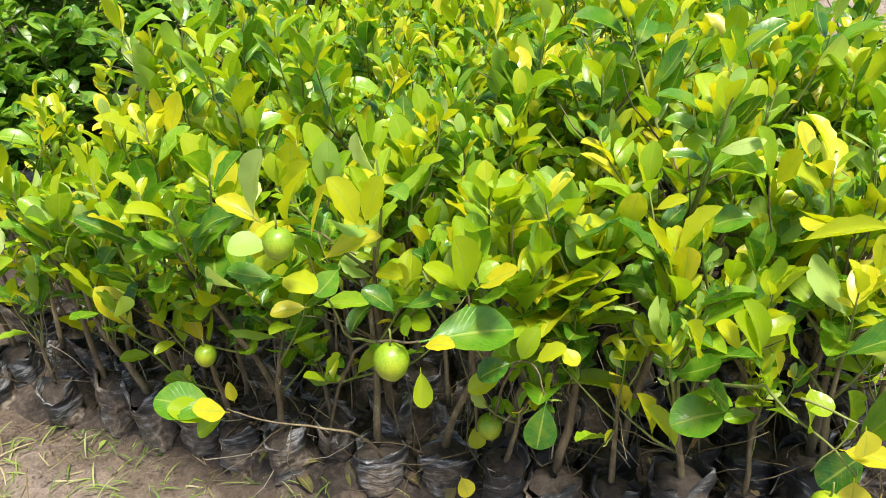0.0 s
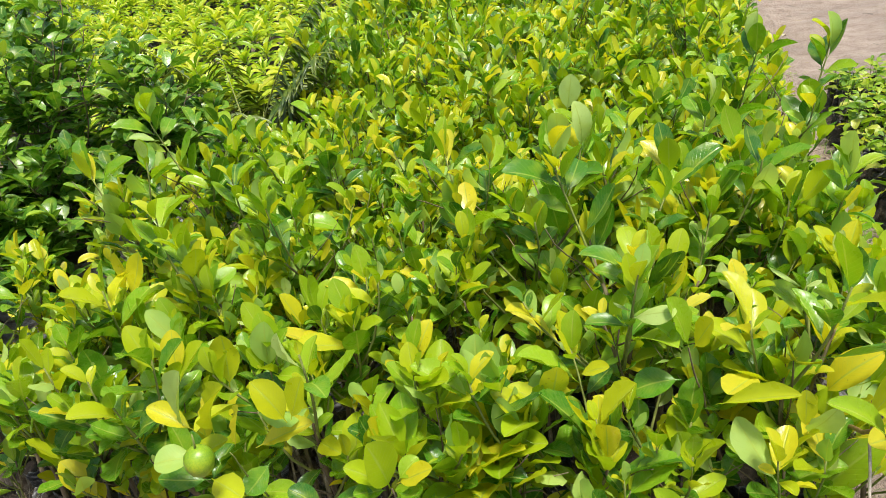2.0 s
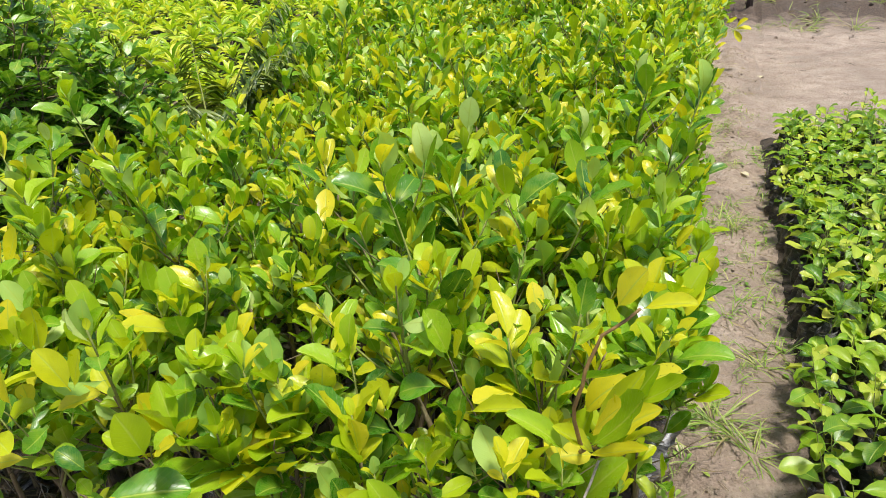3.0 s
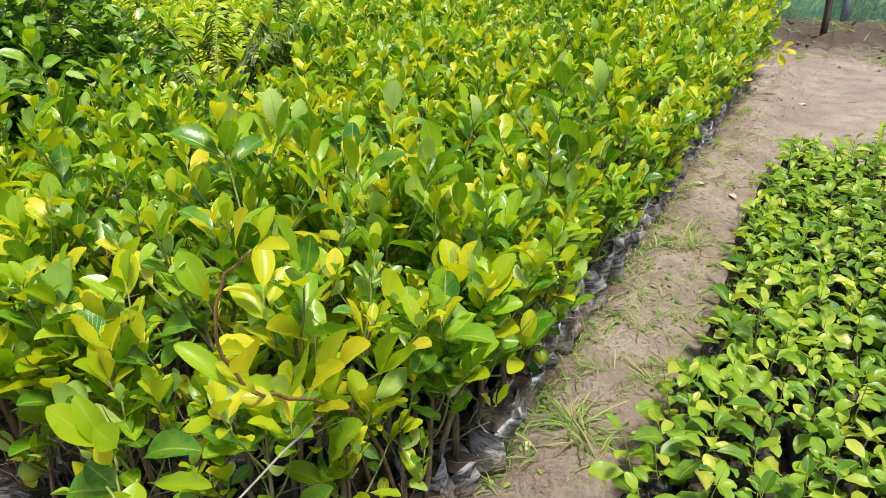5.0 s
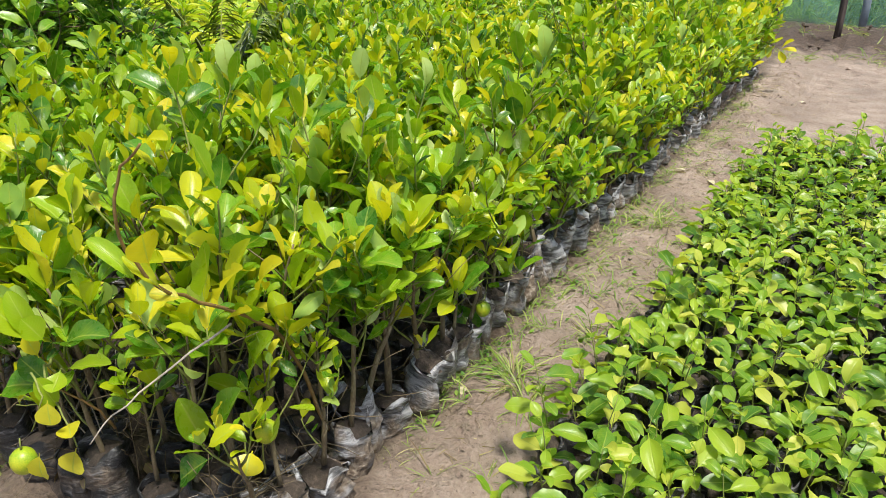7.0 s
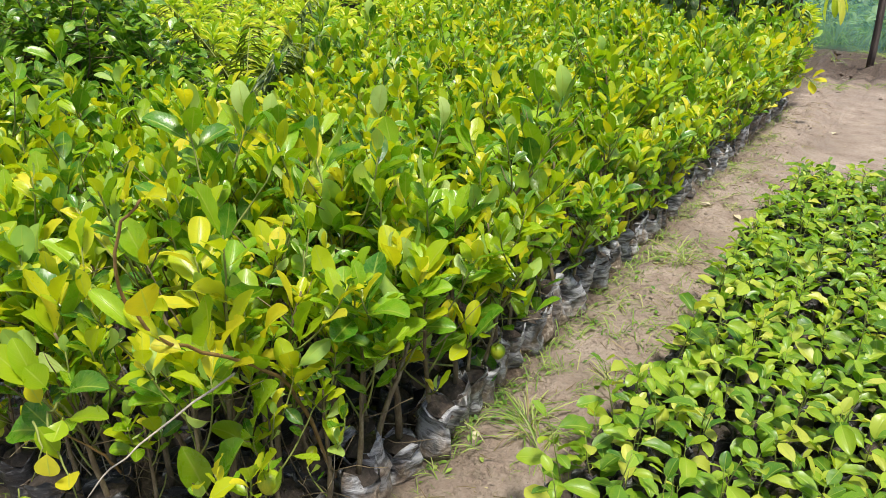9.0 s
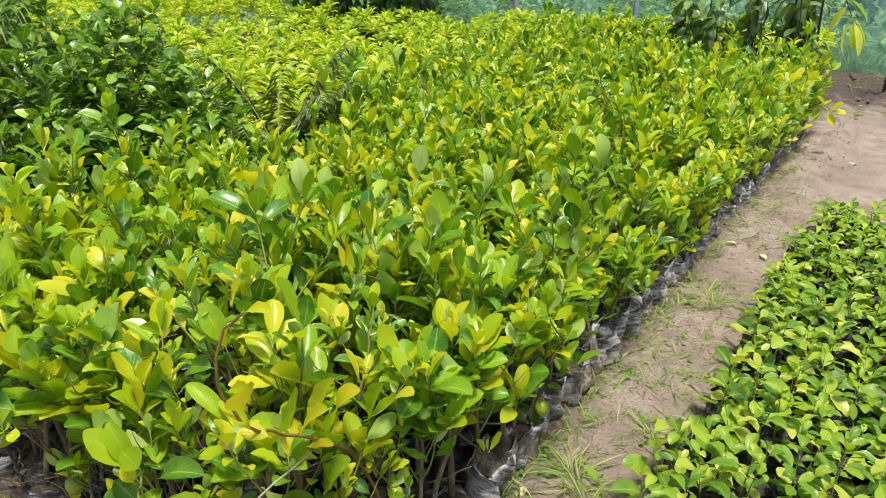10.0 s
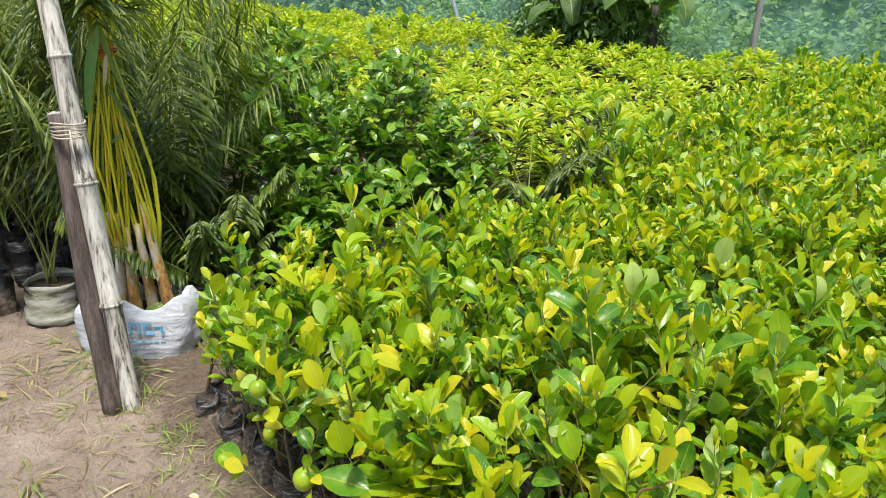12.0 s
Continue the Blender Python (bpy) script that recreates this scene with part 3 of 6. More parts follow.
def build_undergrowth():
    """Rank bushes and weeds behind the net, in heaps of broad leaves."""
    rng = random.Random(41)
    shapes = [leaf_shape(0.13, 0.085, 5, 3, 0.3, 0.6, 0.02, seed=k) for k in range(3)] + [leaf_shape(0.2, 0.07, 5, 3, 0.3, 0.8, 0.02)]
    g = Geo()
    heaps = [(rng.uniform(-15, 5), rng.uniform(11.2, 14.5), rng.uniform(0.35, 0.9), rng.uniform(0.5, 1.5)) for _ in range(120)]
    for cx, cy, r, h in heaps:
        for _ in range(int(150 * r)):
            a, q = rng.uniform(0, 6.283), math.sqrt(rng.random())
            top = h * math.sqrt(max(1 - q * q, 0.02)) * rng.uniform(0.45, 1.0)
            g.leaf(rng.choice(shapes), leaf_pose((cx + r * q * math.cos(a), cy + r * q * math.sin(a), top), rng.uniform(0, 360), rng.uniform(-35, 35), rng.uniform(-30, 30), rng.uniform(0.6, 1.3)))
    tagged(part("undergrowth", g, [bush_leaf]), "rank green bushes and weeds behind the net", "undergrowth", kind="stuff")
    g = Geo()
    blade = leaf_shape(0.34, 0.012, 4, 3, 0.4, 0.9, 0.0, 0.5)
    for _ in range(9000):
        x, y = rng.uniform(-14, 5), rng.uniform(10.75, 13.5)
        g.leaf(blade, leaf_pose((x, y, 0), rng.uniform(0, 360), rng.uniform(45, 88), 0, rng.uniform(0.5, 1.25)))
    tagged(part("tall_grass", g, [bush_leaf]), "tall green grass growing along the net", "grass", kind="stuff")
    # closing belt of dense bushes
    g = Geo()
    big = leaf_shape(0.4, 0.26, 4, 3, 0.3, 0.6, 0.03)
    for _ in range(11000):
        x = rng.uniform(-30, 14)
        z = rng.uniform(0.05, 2.6) * (0.75 + 0.25 * noise.noise((x * 0.4, 0, 0)))
        g.leaf(big, leaf_pose((x, 16.5 + rng.uniform(-0.7, 0.7) + 0.5 * noise.noise((x * 0.7, z, 3)), z), rng.uniform(0, 360), rng.uniform(-60, 30), rng.uniform(-40, 40), rng.uniform(0.6, 1.2)))
    for _ in range(4000):
        y = rng.uniform(-6, 16)
        z = rng.uniform(0.05, 2.6) * (0.75 + 0.25 * noise.noise((y * 0.4, 4, 0)))
        g.leaf(big, leaf_pose((-27 + rng.uniform(-0.7, 0.7), y, z), rng.uniform(0, 360), rng.uniform(-60, 30), rng.uniform(-40, 40), rng.uniform(0.6, 1.2)))
    tagged(part("bush_belt", g, [bush_leaf]), "dense belt of dark green bushes in the distance", "bushes", kind="stuff")


build_undergrowth()


def banana_plant(x, y, height, seed):
    rng = random.Random(seed)
    plant = thing("banana_plant", pose(x, y, 0), "dark banana plant with torn hanging leaves beside the net", "banana plant")
    g = Geo()
    g.tube([(0.01 * math.sin(t * 6), 0, t * height * 0.7) for t in np.linspace(0, 1, 6)], [0.10 - 0.05 * t for t in np.linspace(0, 1, 6)], 9)
    part("trunk", g, [stake_wood], plant)
    for k in range(8):
        g = Geo()
        g.leaf(leaf_shape(rng.uniform(0.6, 0.9), 0.34, 10, 5, 0.3, rng.uniform(1.6, 2.6), 0.12, 0.5, 0.12, seed=k), leaf_pose((0, 0, height * rng.uniform(0.55, 0.72)), 40 * k + rng.uniform(-15, 15), rng.uniform(20, 60), rng.uniform(-30, 30)))
        part("leaf", g, [banana_leaf], plant)
    return plant


for i, (x, y, h) in enumerate([(-6.35, 10.25, 1.75), (-5.55, 10.3, 1.6), (-7.1, 10.2, 1.7)]):
    banana_plant(x, y, h, 3 + i)


def shade_bush(x, y, r, h, seed):
    """A dark dense bush close behind the net."""
    rng = random.Random(seed)
    bush = thing("dark_bush", pose(x, y, 0), "dense dark green bush close to the net", "bush", "dark bushes at the net")
    wood, leaves = Geo(), Geo()
    trunk = bend((0, 0, 0), 0, 88, h * 0.7, 5, 0, 5, rng)
    wood.tube(trunk, [0.03, 0.027, 0.024, 0.02, 0.016, 0.01], 7)
    shape = leaf_shape(0.14, 0.06, 5, 3, 0.3, 0.8, 0.02)
    for _ in range(1100):
        a, q, z = rng.uniform(0, 6.283), math.sqrt(rng.random()), rng.uniform(0.15, 1.0)
        w = r * math.sqrt(max(1 - (z * 2 - 1.1) ** 2, 0.1)) * q
        leaves.leaf(shape, leaf_pose((w * math.cos(a), w * math.sin(a), z * h), rng.uniform(0, 360), rng.uniform(-50, 20), rng.uniform(-40, 40), rng.uniform(0.7, 1.3)))
    part("stem", wood, [bark], bush)
    part("foliage", leaves, [thicket_leaf], bush)


for i, (x, y, r, h) in enumerate([(-5.9, 10.35, 0.5, 1.2), (-6.7, 10.3, 0.55, 1.35), (-7.3, 10.3, 0.6, 1.4), (-7.8, 10.35, 0.5, 1.2), (-9.2, 11.5, 0.6, 1.3)]):
    shade_bush(x, y, r, h, 400 + i)

# ---- the lime block ----
def bag_geo(radius, height, seed, crumple=1.0):
    """A filled polybag: creased wall, bulging foot, loose folded rim; and the soil in it."""
    g, s = Geo(), seed * 7.3

    def warp(a, z, r):
        c, d = math.cos(a), math.sin(a)
        n = noise.noise((c * 1.3 + s, d * 1.3, z * 16)) * 0.015 + noise.noise((c * 3 + s, d * 3, z * 55)) * 0.010
        rim = max(z - height * 0.86, 0) / (height * 0.2)
        return n * crumple + rim * 0.006 * math.sin(a * 3 + s), rim * (0.018 * math.sin(a * 2 + s) + 0.009 * math.sin(a * 5 + s)) * crumple
    rings = [(radius * 0.9, 0.0), (radius * 1.02, 0.010), (radius * 1.03, height * 0.2), (radius * 0.99, height * 0.38), (radius * 1.02, height * 0.55), (radius * 0.98, height * 0.72), (radius * 1.0, height * 0.86), (radius * 1.05, height * 0.95), (radius * 1.02, height * 1.04), (radius * 0.96, height * 1.0), (radius * 0.94, height * 0.9)]
    g.lathe(rings, 14, 0, warp)
    d = Geo()
    d.lathe([(radius * 0.99, height * 0.88), (radius * 0.7, height * 0.95), (radius * 0.35, height * 0.98), (0.002, height * 1.0)], 10, 0, lambda a, z, r: (0, 0.006 * noise.noise((r * 60 * math.cos(a) + s, r * 60 * math.sin(a), 1))))
    return g, d


LIME_LEAVES = [leaf_shape(0.068, 0.038, 6, 3, f * 0.8, c, 0.010, b * 0.88, r, 0.57, k) for k, (f, c, b, r) in enumerate([(0.5, 0.3, 0.68, 0.05), (0.65, 0.5, 0.64, 0.08), (0.35, 0.1, 0.72, 0.06), (0.55, 0.8, 0.68, 0.05), (0.75, 0.2, 0.72, 0.06), (0.4, -0.4, 0.68, 0.08)])]
FINE_LEAVES = [leaf_shape(0.068, 0.039, 9, 5, f * 0.8, c, 0.010, b * 0.88, r, 0.57, k) for k, (f, c, b, r) in enumerate([(0.45, 0.3, 0.68, 0.06), (0.6, 0.5, 0.66, 0.10), (0.3, 0.1, 0.72, 0.09), (0.5, 0.8, 0.68, 0.06), (0.7, 0.2, 0.72, 0.09), (0.35, -0.4, 0.68, 0.11), (0.4, 0.4, 0.60, 0.13)])]
COARSE_LEAVES = [leaf_shape(0.068, 0.038, 3, 3, f, c, 0.010, 0.6, 0.0, 0.57, k) for k, (f, c) in enumerate([(0.4, 0.3), (0.5, 0.5), (0.3, 0.1), (0.45, 0.8), (0.6, 0.2), (0.3, -0.4)])]
LIME_MATERIALS = [lime_green, lime_young, lime_under, lime_yellow]


def lime_frame(seed, height, bag_height, bare=0.42, lean=8.0, spread=1.0, low=0):
    """A young lime: its stems and where its leaves stand: (matrix, kind of blade, material). low: shoots near the foot."""
    rng = random.Random(seed)
    wood, leaves = Geo(), []
    trunk = bend((0, 0, bag_height * 0.88), rng.uniform(0, 360), 90 - rng.uniform(0, lean), height * 0.84 - bag_height * 0.88, 9, 0, 9, rng)
    wood.tube(trunk, [(0.0071 - 0.0049 * i / 9) * rng.uniform(0.88, 1.15) for i in range(10)], 6, 0)
    shoots = [(trunk, 0.62)]
    vigour, ripe = rng.uniform(0.78, 1.12), rng.uniform(-0.26, 0.21)
    for k in range(rng.randint(4, 5) + low):
        s = rng.uniform(bare, 0.9) if k >= low else rng.uniform(0.12, 0.45)
        rise, length = (rng.uniform(35, 66), height * rng.uniform(0.20, 0.36) * spread) if k >= low else (rng.uniform(5, 45), height * rng.uniform(0.14, 0.26))
        line = bend(along(trunk, s), 137.5 * k + rng.uniform(-30, 30), rise, length, 5, 5.5, 6, rng)
        wood.weld(along(trunk, s))
        wood.tube(line, [0.0026 - 0.0012 * i / 5 for i in range(6)], 5, 1)
        shoots.append((line, 0.25))
    for j, (line, first) in enumerate(shoots):
        count = rng.randint(8, 12) if j <= 0 or j > low else rng.randint(4, 6)
        turn, flush = rng.uniform(0, 360), rng.random()
        for i in range(count):
            s = first + (1 - first) * ((i + rng.uniform(0, 0.5)) / count) ** 0.5
            turn += 137.5 + rng.uniform(-20, 20)
            top = i / count
            size = vigour * rng.choice((0.5, 0.7, 0.9, 1.0, 1.15, 1.35)) * rng.uniform(0.9, 1.1) * (1.0 - 0.35 * top * top)
            young = top > 0.30 - 0.6 * (flush - 0.5) + ripe
            kind = 3 if rng.random() < 0.03 else 2 if rng.random() < 0.12 else 1 if young and rng.random() < 0.82 else 0
            rise = 28 + 50 * top + rng.uniform(-18, 18)
            leaves.append((leaf_pose(along(line, min(s, 1.0)), turn, rise, rng.uniform(-35, 35), size, kind == 2), rng.randint(0, 5), kind))
    for _ in range(rng.randint(2, 4)):
        line = bend(along(trunk, rng.uniform(0.35, 0.95)), rng.uniform(0, 360), rng.uniform(15, 70), height * rng.uniform(0.12, 0.3), 4, 0, 12, rng)
        wood.weld(line[0])
        wood.tube(line, [0.0016, 0.0014, 0.0012, 0.001, 0.0007], 4, 0)
    return wood, leaves


rng_bed = random.Random(7)
BAGS = [bag_geo(rng_bed.uniform(0.036, 0.045), rng_bed.uniform(0.11, 0.135), k) for k in range(6)]
LIMP_BAGS = [bag_geo(rng_bed.uniform(0.036, 0.047), rng_bed.uniform(0.11, 0.14), 20 + k, 1.5) for k in range(7)]
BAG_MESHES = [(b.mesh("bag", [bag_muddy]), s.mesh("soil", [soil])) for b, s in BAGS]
DARK_BAGS, SHEEN_BAGS = [b.mesh("bag", [bag_black]) for b, _ in BAGS], [(b.mesh("bag", [bag_sheen]), s.mesh("soil", [soil])) for b, s in LIMP_BAGS]
LIMES = []
for k in range(22):  # the last six bushy down to the foot, for the edges
    wood, leaves = lime_frame(100 + k, 0.50 + 0.06 * (k % 4), 0.12) if k < 16 else lime_frame(100 + k, 0.54, 0.12, 0.3, 12.0, 1.1, 4)
    foliage, coarse = Geo(), Geo()
    for m, blade, kind in leaves:
        foliage.leaf(LIME_LEAVES[blade], m, kind)
        coarse.leaf(COARSE_LEAVES[blade], m, kind)
    LIMES.append((wood, foliage, wood.mesh("stem", [bark, green_stem]), foliage.mesh("foliage", LIME_MATERIALS), coarse))
FINE_MESHES = []
for shape in FINE_LEAVES:
    row = []
    for m in LIME_MATERIALS:
        g = Geo()
        g.leaf(shape, Matrix.Identity(4))
        row.append(g.mesh("leaf", [m]))
    FINE_MESHES.append(row)


def bed_spots():
    """Places of the bags: rows that follow the front edge, pushed out of line."""
    spots, pitch = [], 0.105
    for row in range(75):
        x = RIGHT_EDGE - 30 * pitch
        while x < RIGHT_EDGE + 0.02:
            straight = min(row * pitch / 1.2, 1.0)
            base = line_at(BED_FRONT, x) * (1 - straight) + 0.96 * straight
            px, py = x + rng_bed.uniform(-0.018, 0.018), max(base + row * pitch * 0.97, line_at(BED_FRONT, x)) + rng_bed.uniform(-0.018, 0.018)
            crowded = row * pitch * 0.97 + base < line_at(BED_FRONT, x) - 0.01
            if not crowded and line_at(BED_LEFT, py) <= px and (py < 6.7 or px < -0.35) and py < 8.1:
                spots.append((px, py))
            x += pitch
    return spots


FRUIT = [(-0.216, 0.807, 0.47, 1.2), (-0.13, 0.98, 0.22, 1.05), (-0.33, 0.776, 0.65, 0.95), (0.522, 1.107, 0.272, 1.05), (0.565, 1.876, 0.169, 1.0), (0.431, 2.101, 0.351, 1.1), (0.56, 2.871, 0.435, 1.1), (0.32, 0.80, 0.34, 1.0), (0.60, 5.45, 0.22, 1.1), (0.56, 4.6, 0.22, 1.1), (-0.6, 0.93, 0.33, 0.9), (-1.22, 1.25, 0.35, 0.9), (-0.3, 1.9, 0.5, 0.9), (0.3, 3.6, 0.55, 1.0)]
BARE_STICK = [(0.435, 0.83, 0.41), (0.45, 0.90, 0.46), (0.465, 0.98, 0.49), (0.48, 1.06, 0.52)]  # clear of leaves along a dry stick
SEEDLING_POSES, NEAR_Y = [], 2.55
rest = Geo()
made = 0
for px, py in bed_spots():
    k = rng_bed.randrange(16)
    if rng_bed.random() < (0.12 if px < line_at(BED_LEFT, py) + 0.3 and py < 1.9 else 0.0 if px > RIGHT_EDGE - 0.06 else 0.04):  # gaps where bags were taken
        continue
    front, side = py < line_at(BED_FRONT, px) + 0.12, px > RIGHT_EDGE - 0.09
    edge = front or side
    grow = rng_bed.uniform(0.72, 1.2) * (0.8 if py < 3.0 and px < line_at(BED_LEFT, py) + 0.35 else 1.0) * (1.03 if py > 3.3 else 1.0)
    if side and py >= NEAR_Y:
        k = 16 + made % 6
        made += 1
    m = Matrix.Translation((px, py, ground_height(px, py) - 0.004)) @ Matrix.Rotation(radians(rng_bed.uniform(-2, 5) + 6 * max(0, min(py - 4.8, 1)) if side else 0), 4, "Y") @ Matrix.Rotation(radians(rng_bed.uniform(-3, 6) if front else 0), 4, "X") @ Matrix.Rotation(rng_bed.uniform(0, 6.283), 4, "Z") @ Matrix.Scale(grow, 4)
    if py < NEAR_Y:
        label = "young lime tree with yellow-green leaves in a muddy black polybag"
        plant = thing("lime_seedling", m, label, "lime seedling", "lime seedlings in a block")
        kind_of = rng_bed.randrange(6)
        bag, earth = BAG_MESHES[kind_of]
        if px > RIGHT_EDGE - 0.06:
            bag, earth = SHEEN_BAGS[rng_bed.randrange(7)]
        elif px > -0.2:
            bag = DARK_BAGS[kind_of]
        filled = pose(0, 0, 0, rng_bed.uniform(-9, 9), rng_bed.uniform(-9, 9), rng_bed.uniform(0, 360)) @ Matrix.Diagonal((rng_bed.uniform(0.85, 1.18) / grow, rng_bed.uniform(0.85, 1.18) / grow, rng_bed.uniform(0.72, 1.2) / grow, 1))
        part("bag", bag, [], plant, "creased muddy black polybag", m=filled)
        part("soil", earth, [], plant, m=filled @ Matrix.Diagonal((1, 1, 1.03, 1)))
        if edge:
            wood, leaves = lime_frame(500 + made, 0.48 + 0.06 * (made % 3), 0.12 / grow, 0.44, 12.0, 1.05, (rng_bed.randint(2, 4) if side and py > 1.6 else 1 if px < -0.45 else rng_bed.randint(0, 1)))
            part("stem", wood, [bark, green_stem], plant)
            for lm, blade, kind in leaves:
                worn = 0.55 if px < -1.0 else 0.48 if px > -0.35 and lm.translation.z * grow < 0.38 else 0.05
                at = (m @ lm).translation
                hides = any((at - Vector(f[:3])).length < 0.10 and at.x > f[0] - 0.03 for f in FRUIT[3:6]) or any((at - Vector(p)).length < 0.075 for p in BARE_STICK)
                if hides or (py < 1.7 and rng_bed.random() < worn):  # the trodden corners have lost leaves
                    continue
                part("leaf", FINE_MESHES[rng_bed.randrange(7)][kind], [], plant, m=lm)
        else:
            part("stem", LIMES[k][2], [], plant)
            part("foliage", LIMES[k][3], [], plant)
        SEEDLING_POSES.append((plant, m))
        made += 1
    else:
        b, s = BAGS[rng_bed.randrange(6)]
        if px > RIGHT_EDGE - 0.06:
            turn = Matrix.Rotation(radians(rng_bed.uniform(-13, 13)), 4, "X") @ Matrix.Rotation(radians(rng_bed.uniform(-13, 13)), 4, "Y") @ Matrix.Diagonal((rng_bed.uniform(0.85, 1.2), rng_bed.uniform(0.85, 1.2), rng_bed.uniform(0.85, 1.25), 1))
            b, s = LIMP_BAGS[rng_bed.randrange(7)]
            rest.join(b, m @ turn, 8)
            rest.join(s, m @ turn, 1)
        else:
            rest.join(b, m, 0)
            rest.join(s, m, 1)
        rest.join(LIMES[k][0], m, 2)
        rest.join(LIMES[k][4 if py > 3.6 else 1], m, 4)
tagged(part("lime_seedlings_further_back", rest, [bag_muddy, soil, bark, green_stem, *LIME_MATERIALS, bag_sheen]), "dense block of young lime trees in muddy black polybags", "lime seedlings", kind="stuff")


# ---- the low seedlings across the path ----
SEEDLING_LEAVES = [leaf_shape(0.058, 0.035, 8, 5, f, c, 0.012, 0.66, 0.14, 0.54, k) for k, (f, c) in enumerate([(0.3, 0.5), (0.45, 0.9), (0.2, 0.2), (0.5, 0.7), (0.3, 1.2)])]


def low_seedling(seed):
    rng = random.Random(seed)
    wood, foliage = Geo(), Geo()
    h = rng.uniform(0.05, 0.18)
    line = bend((0, 0, 0.10), rng.uniform(0, 360), 86, h, 5, 0, 5, rng)
    wood.tube(line, [0.0022 - 0.0003 * i for i in range(6)], 5)
    n = rng.randint(6, 10)
    turn = rng.uniform(0, 360)
    for i in range(n):
        s = 0.15 + 0.85 * i / (n - 1)
        turn += 137.5 + rng.uniform(-25, 25)
        size = rng.uniform(0.65, 1.3) * (0.62 if i > n - 3 else 1.0)
        foliage.leaf(rng.choice(SEEDLING_LEAVES), leaf_pose(along(line, s), turn, rng.uniform(-8, 38) + (30 if i > n - 3 else 0), rng.uniform(-25, 25), size), 0)
    return wood, foliage


LOWS = [low_seedling(900 + k) for k in range(14)]
LOW_MESHES = [(w.mesh("stem", [green_stem]), f.mesh("foliage", [seedling_leaf])) for w, f in LOWS]
SMALL_BAGS = [bag_geo(rng_bed.uniform(0.027, 0.032), 0.11, 40 + k, 1.1) for k in range(4)]
SMALL_MESHES = [(b.mesh("bag", [bag_black]), s.mesh("soil", [soil])) for b, s in SMALL_BAGS]
low_rest = Geo()
y = 1.30
while y < 4.35:
    x = 0.935 + rng_bed.uniform(-0.012, 0.012)
    while x < 2.5:
        px, py = x + rng_bed.uniform(-0.018, 0.018), y + rng_bed.uniform(-0.018, 0.018)
        k, b = rng_bed.randrange(14), rng_bed.randrange(4)
        m = Matrix.Translation((px, py, ground_height(px, py) - 0.006)) @ Matrix.Rotation(radians(-rng_bed.uniform(2, 16) if x < 0.97 and y < 2.1 else rng_bed.uniform(3, 12) if x < 0.97 else rng_bed.uniform(-4, 4)), 4, "Y") @ Matrix.Rotation(rng_bed.uniform(0, 6.283), 4, "Z") @ Matrix.Diagonal((1, 1, rng_bed.uniform(0.85, 1.22), 1))
        if not (py > 3.75 and px < 0.99):
            if py < 3.3 and px < 1.72:
                plant = thing("fruit_seedling", m, "small bright green seedling in a black polybag beside the path", "seedling", "low seedlings across the path")
                part("bag", SMALL_MESHES[b][0], [], plant, "shiny crumpled black polybag")
                part("soil", SMALL_MESHES[b][1], [], plant)
                part("stem", LOW_MESHES[k][0], [], plant)
                part("foliage", LOW_MESHES[k][1], [], plant)
            else:
                low_rest.join(SMALL_BAGS[b][0], m, 0)
                low_rest.join(SMALL_BAGS[b][1], m, 1)
                low_rest.join(LOWS[k][0], m, 2)
                low_rest.join(LOWS[k][1], m, 3)
        x += 0.083
    y += 0.083
tagged(part("fruit_seedlings_further_back", low_rest, [bag_black, soil, green_stem, seedling_leaf]), "bed of small bright green seedlings in black polybags", "seedlings", kind="stuff")


# ---- mango seedlings behind ----
MANGO_LEAVES = [leaf_shape(0.155, 0.056, 6, 3, 0.5, c, 0.015, 0.6, 0.08, 0.52, k) for k, c in enumerate((0.6, 1.0, 0.2))]


def mango(seed):
    rng = random.Random(seed)
    wood, foliage = Geo(), Geo()
    h = rng.uniform(0.30, 0.42)
    line = bend((0, 0, 0.14), rng.uniform(0, 360), 88, h - 0.14, 4, 0, 4, rng)
    wood.tube(line, [0.005, 0.0045, 0.004, 0.004, 0.0035], 5)
    turn = rng.uniform(0, 360)
    n = rng.randint(20, 26)
    for i in range(n):
        s = 0.45 + 0.55 * (i / (n - 1)) ** 0.5
        turn += 137.5
        foliage.leaf(rng.choice(MANGO_LEAVES), leaf_pose(along(line, s), turn, 8 + 66 * (i / n) ** 1.3 + rng.uniform(-12, 14), rng.uniform(-25, 25), rng.uniform(0.7, 1.15) * (1 - 0.3 * i / n)))
    return wood, foliage


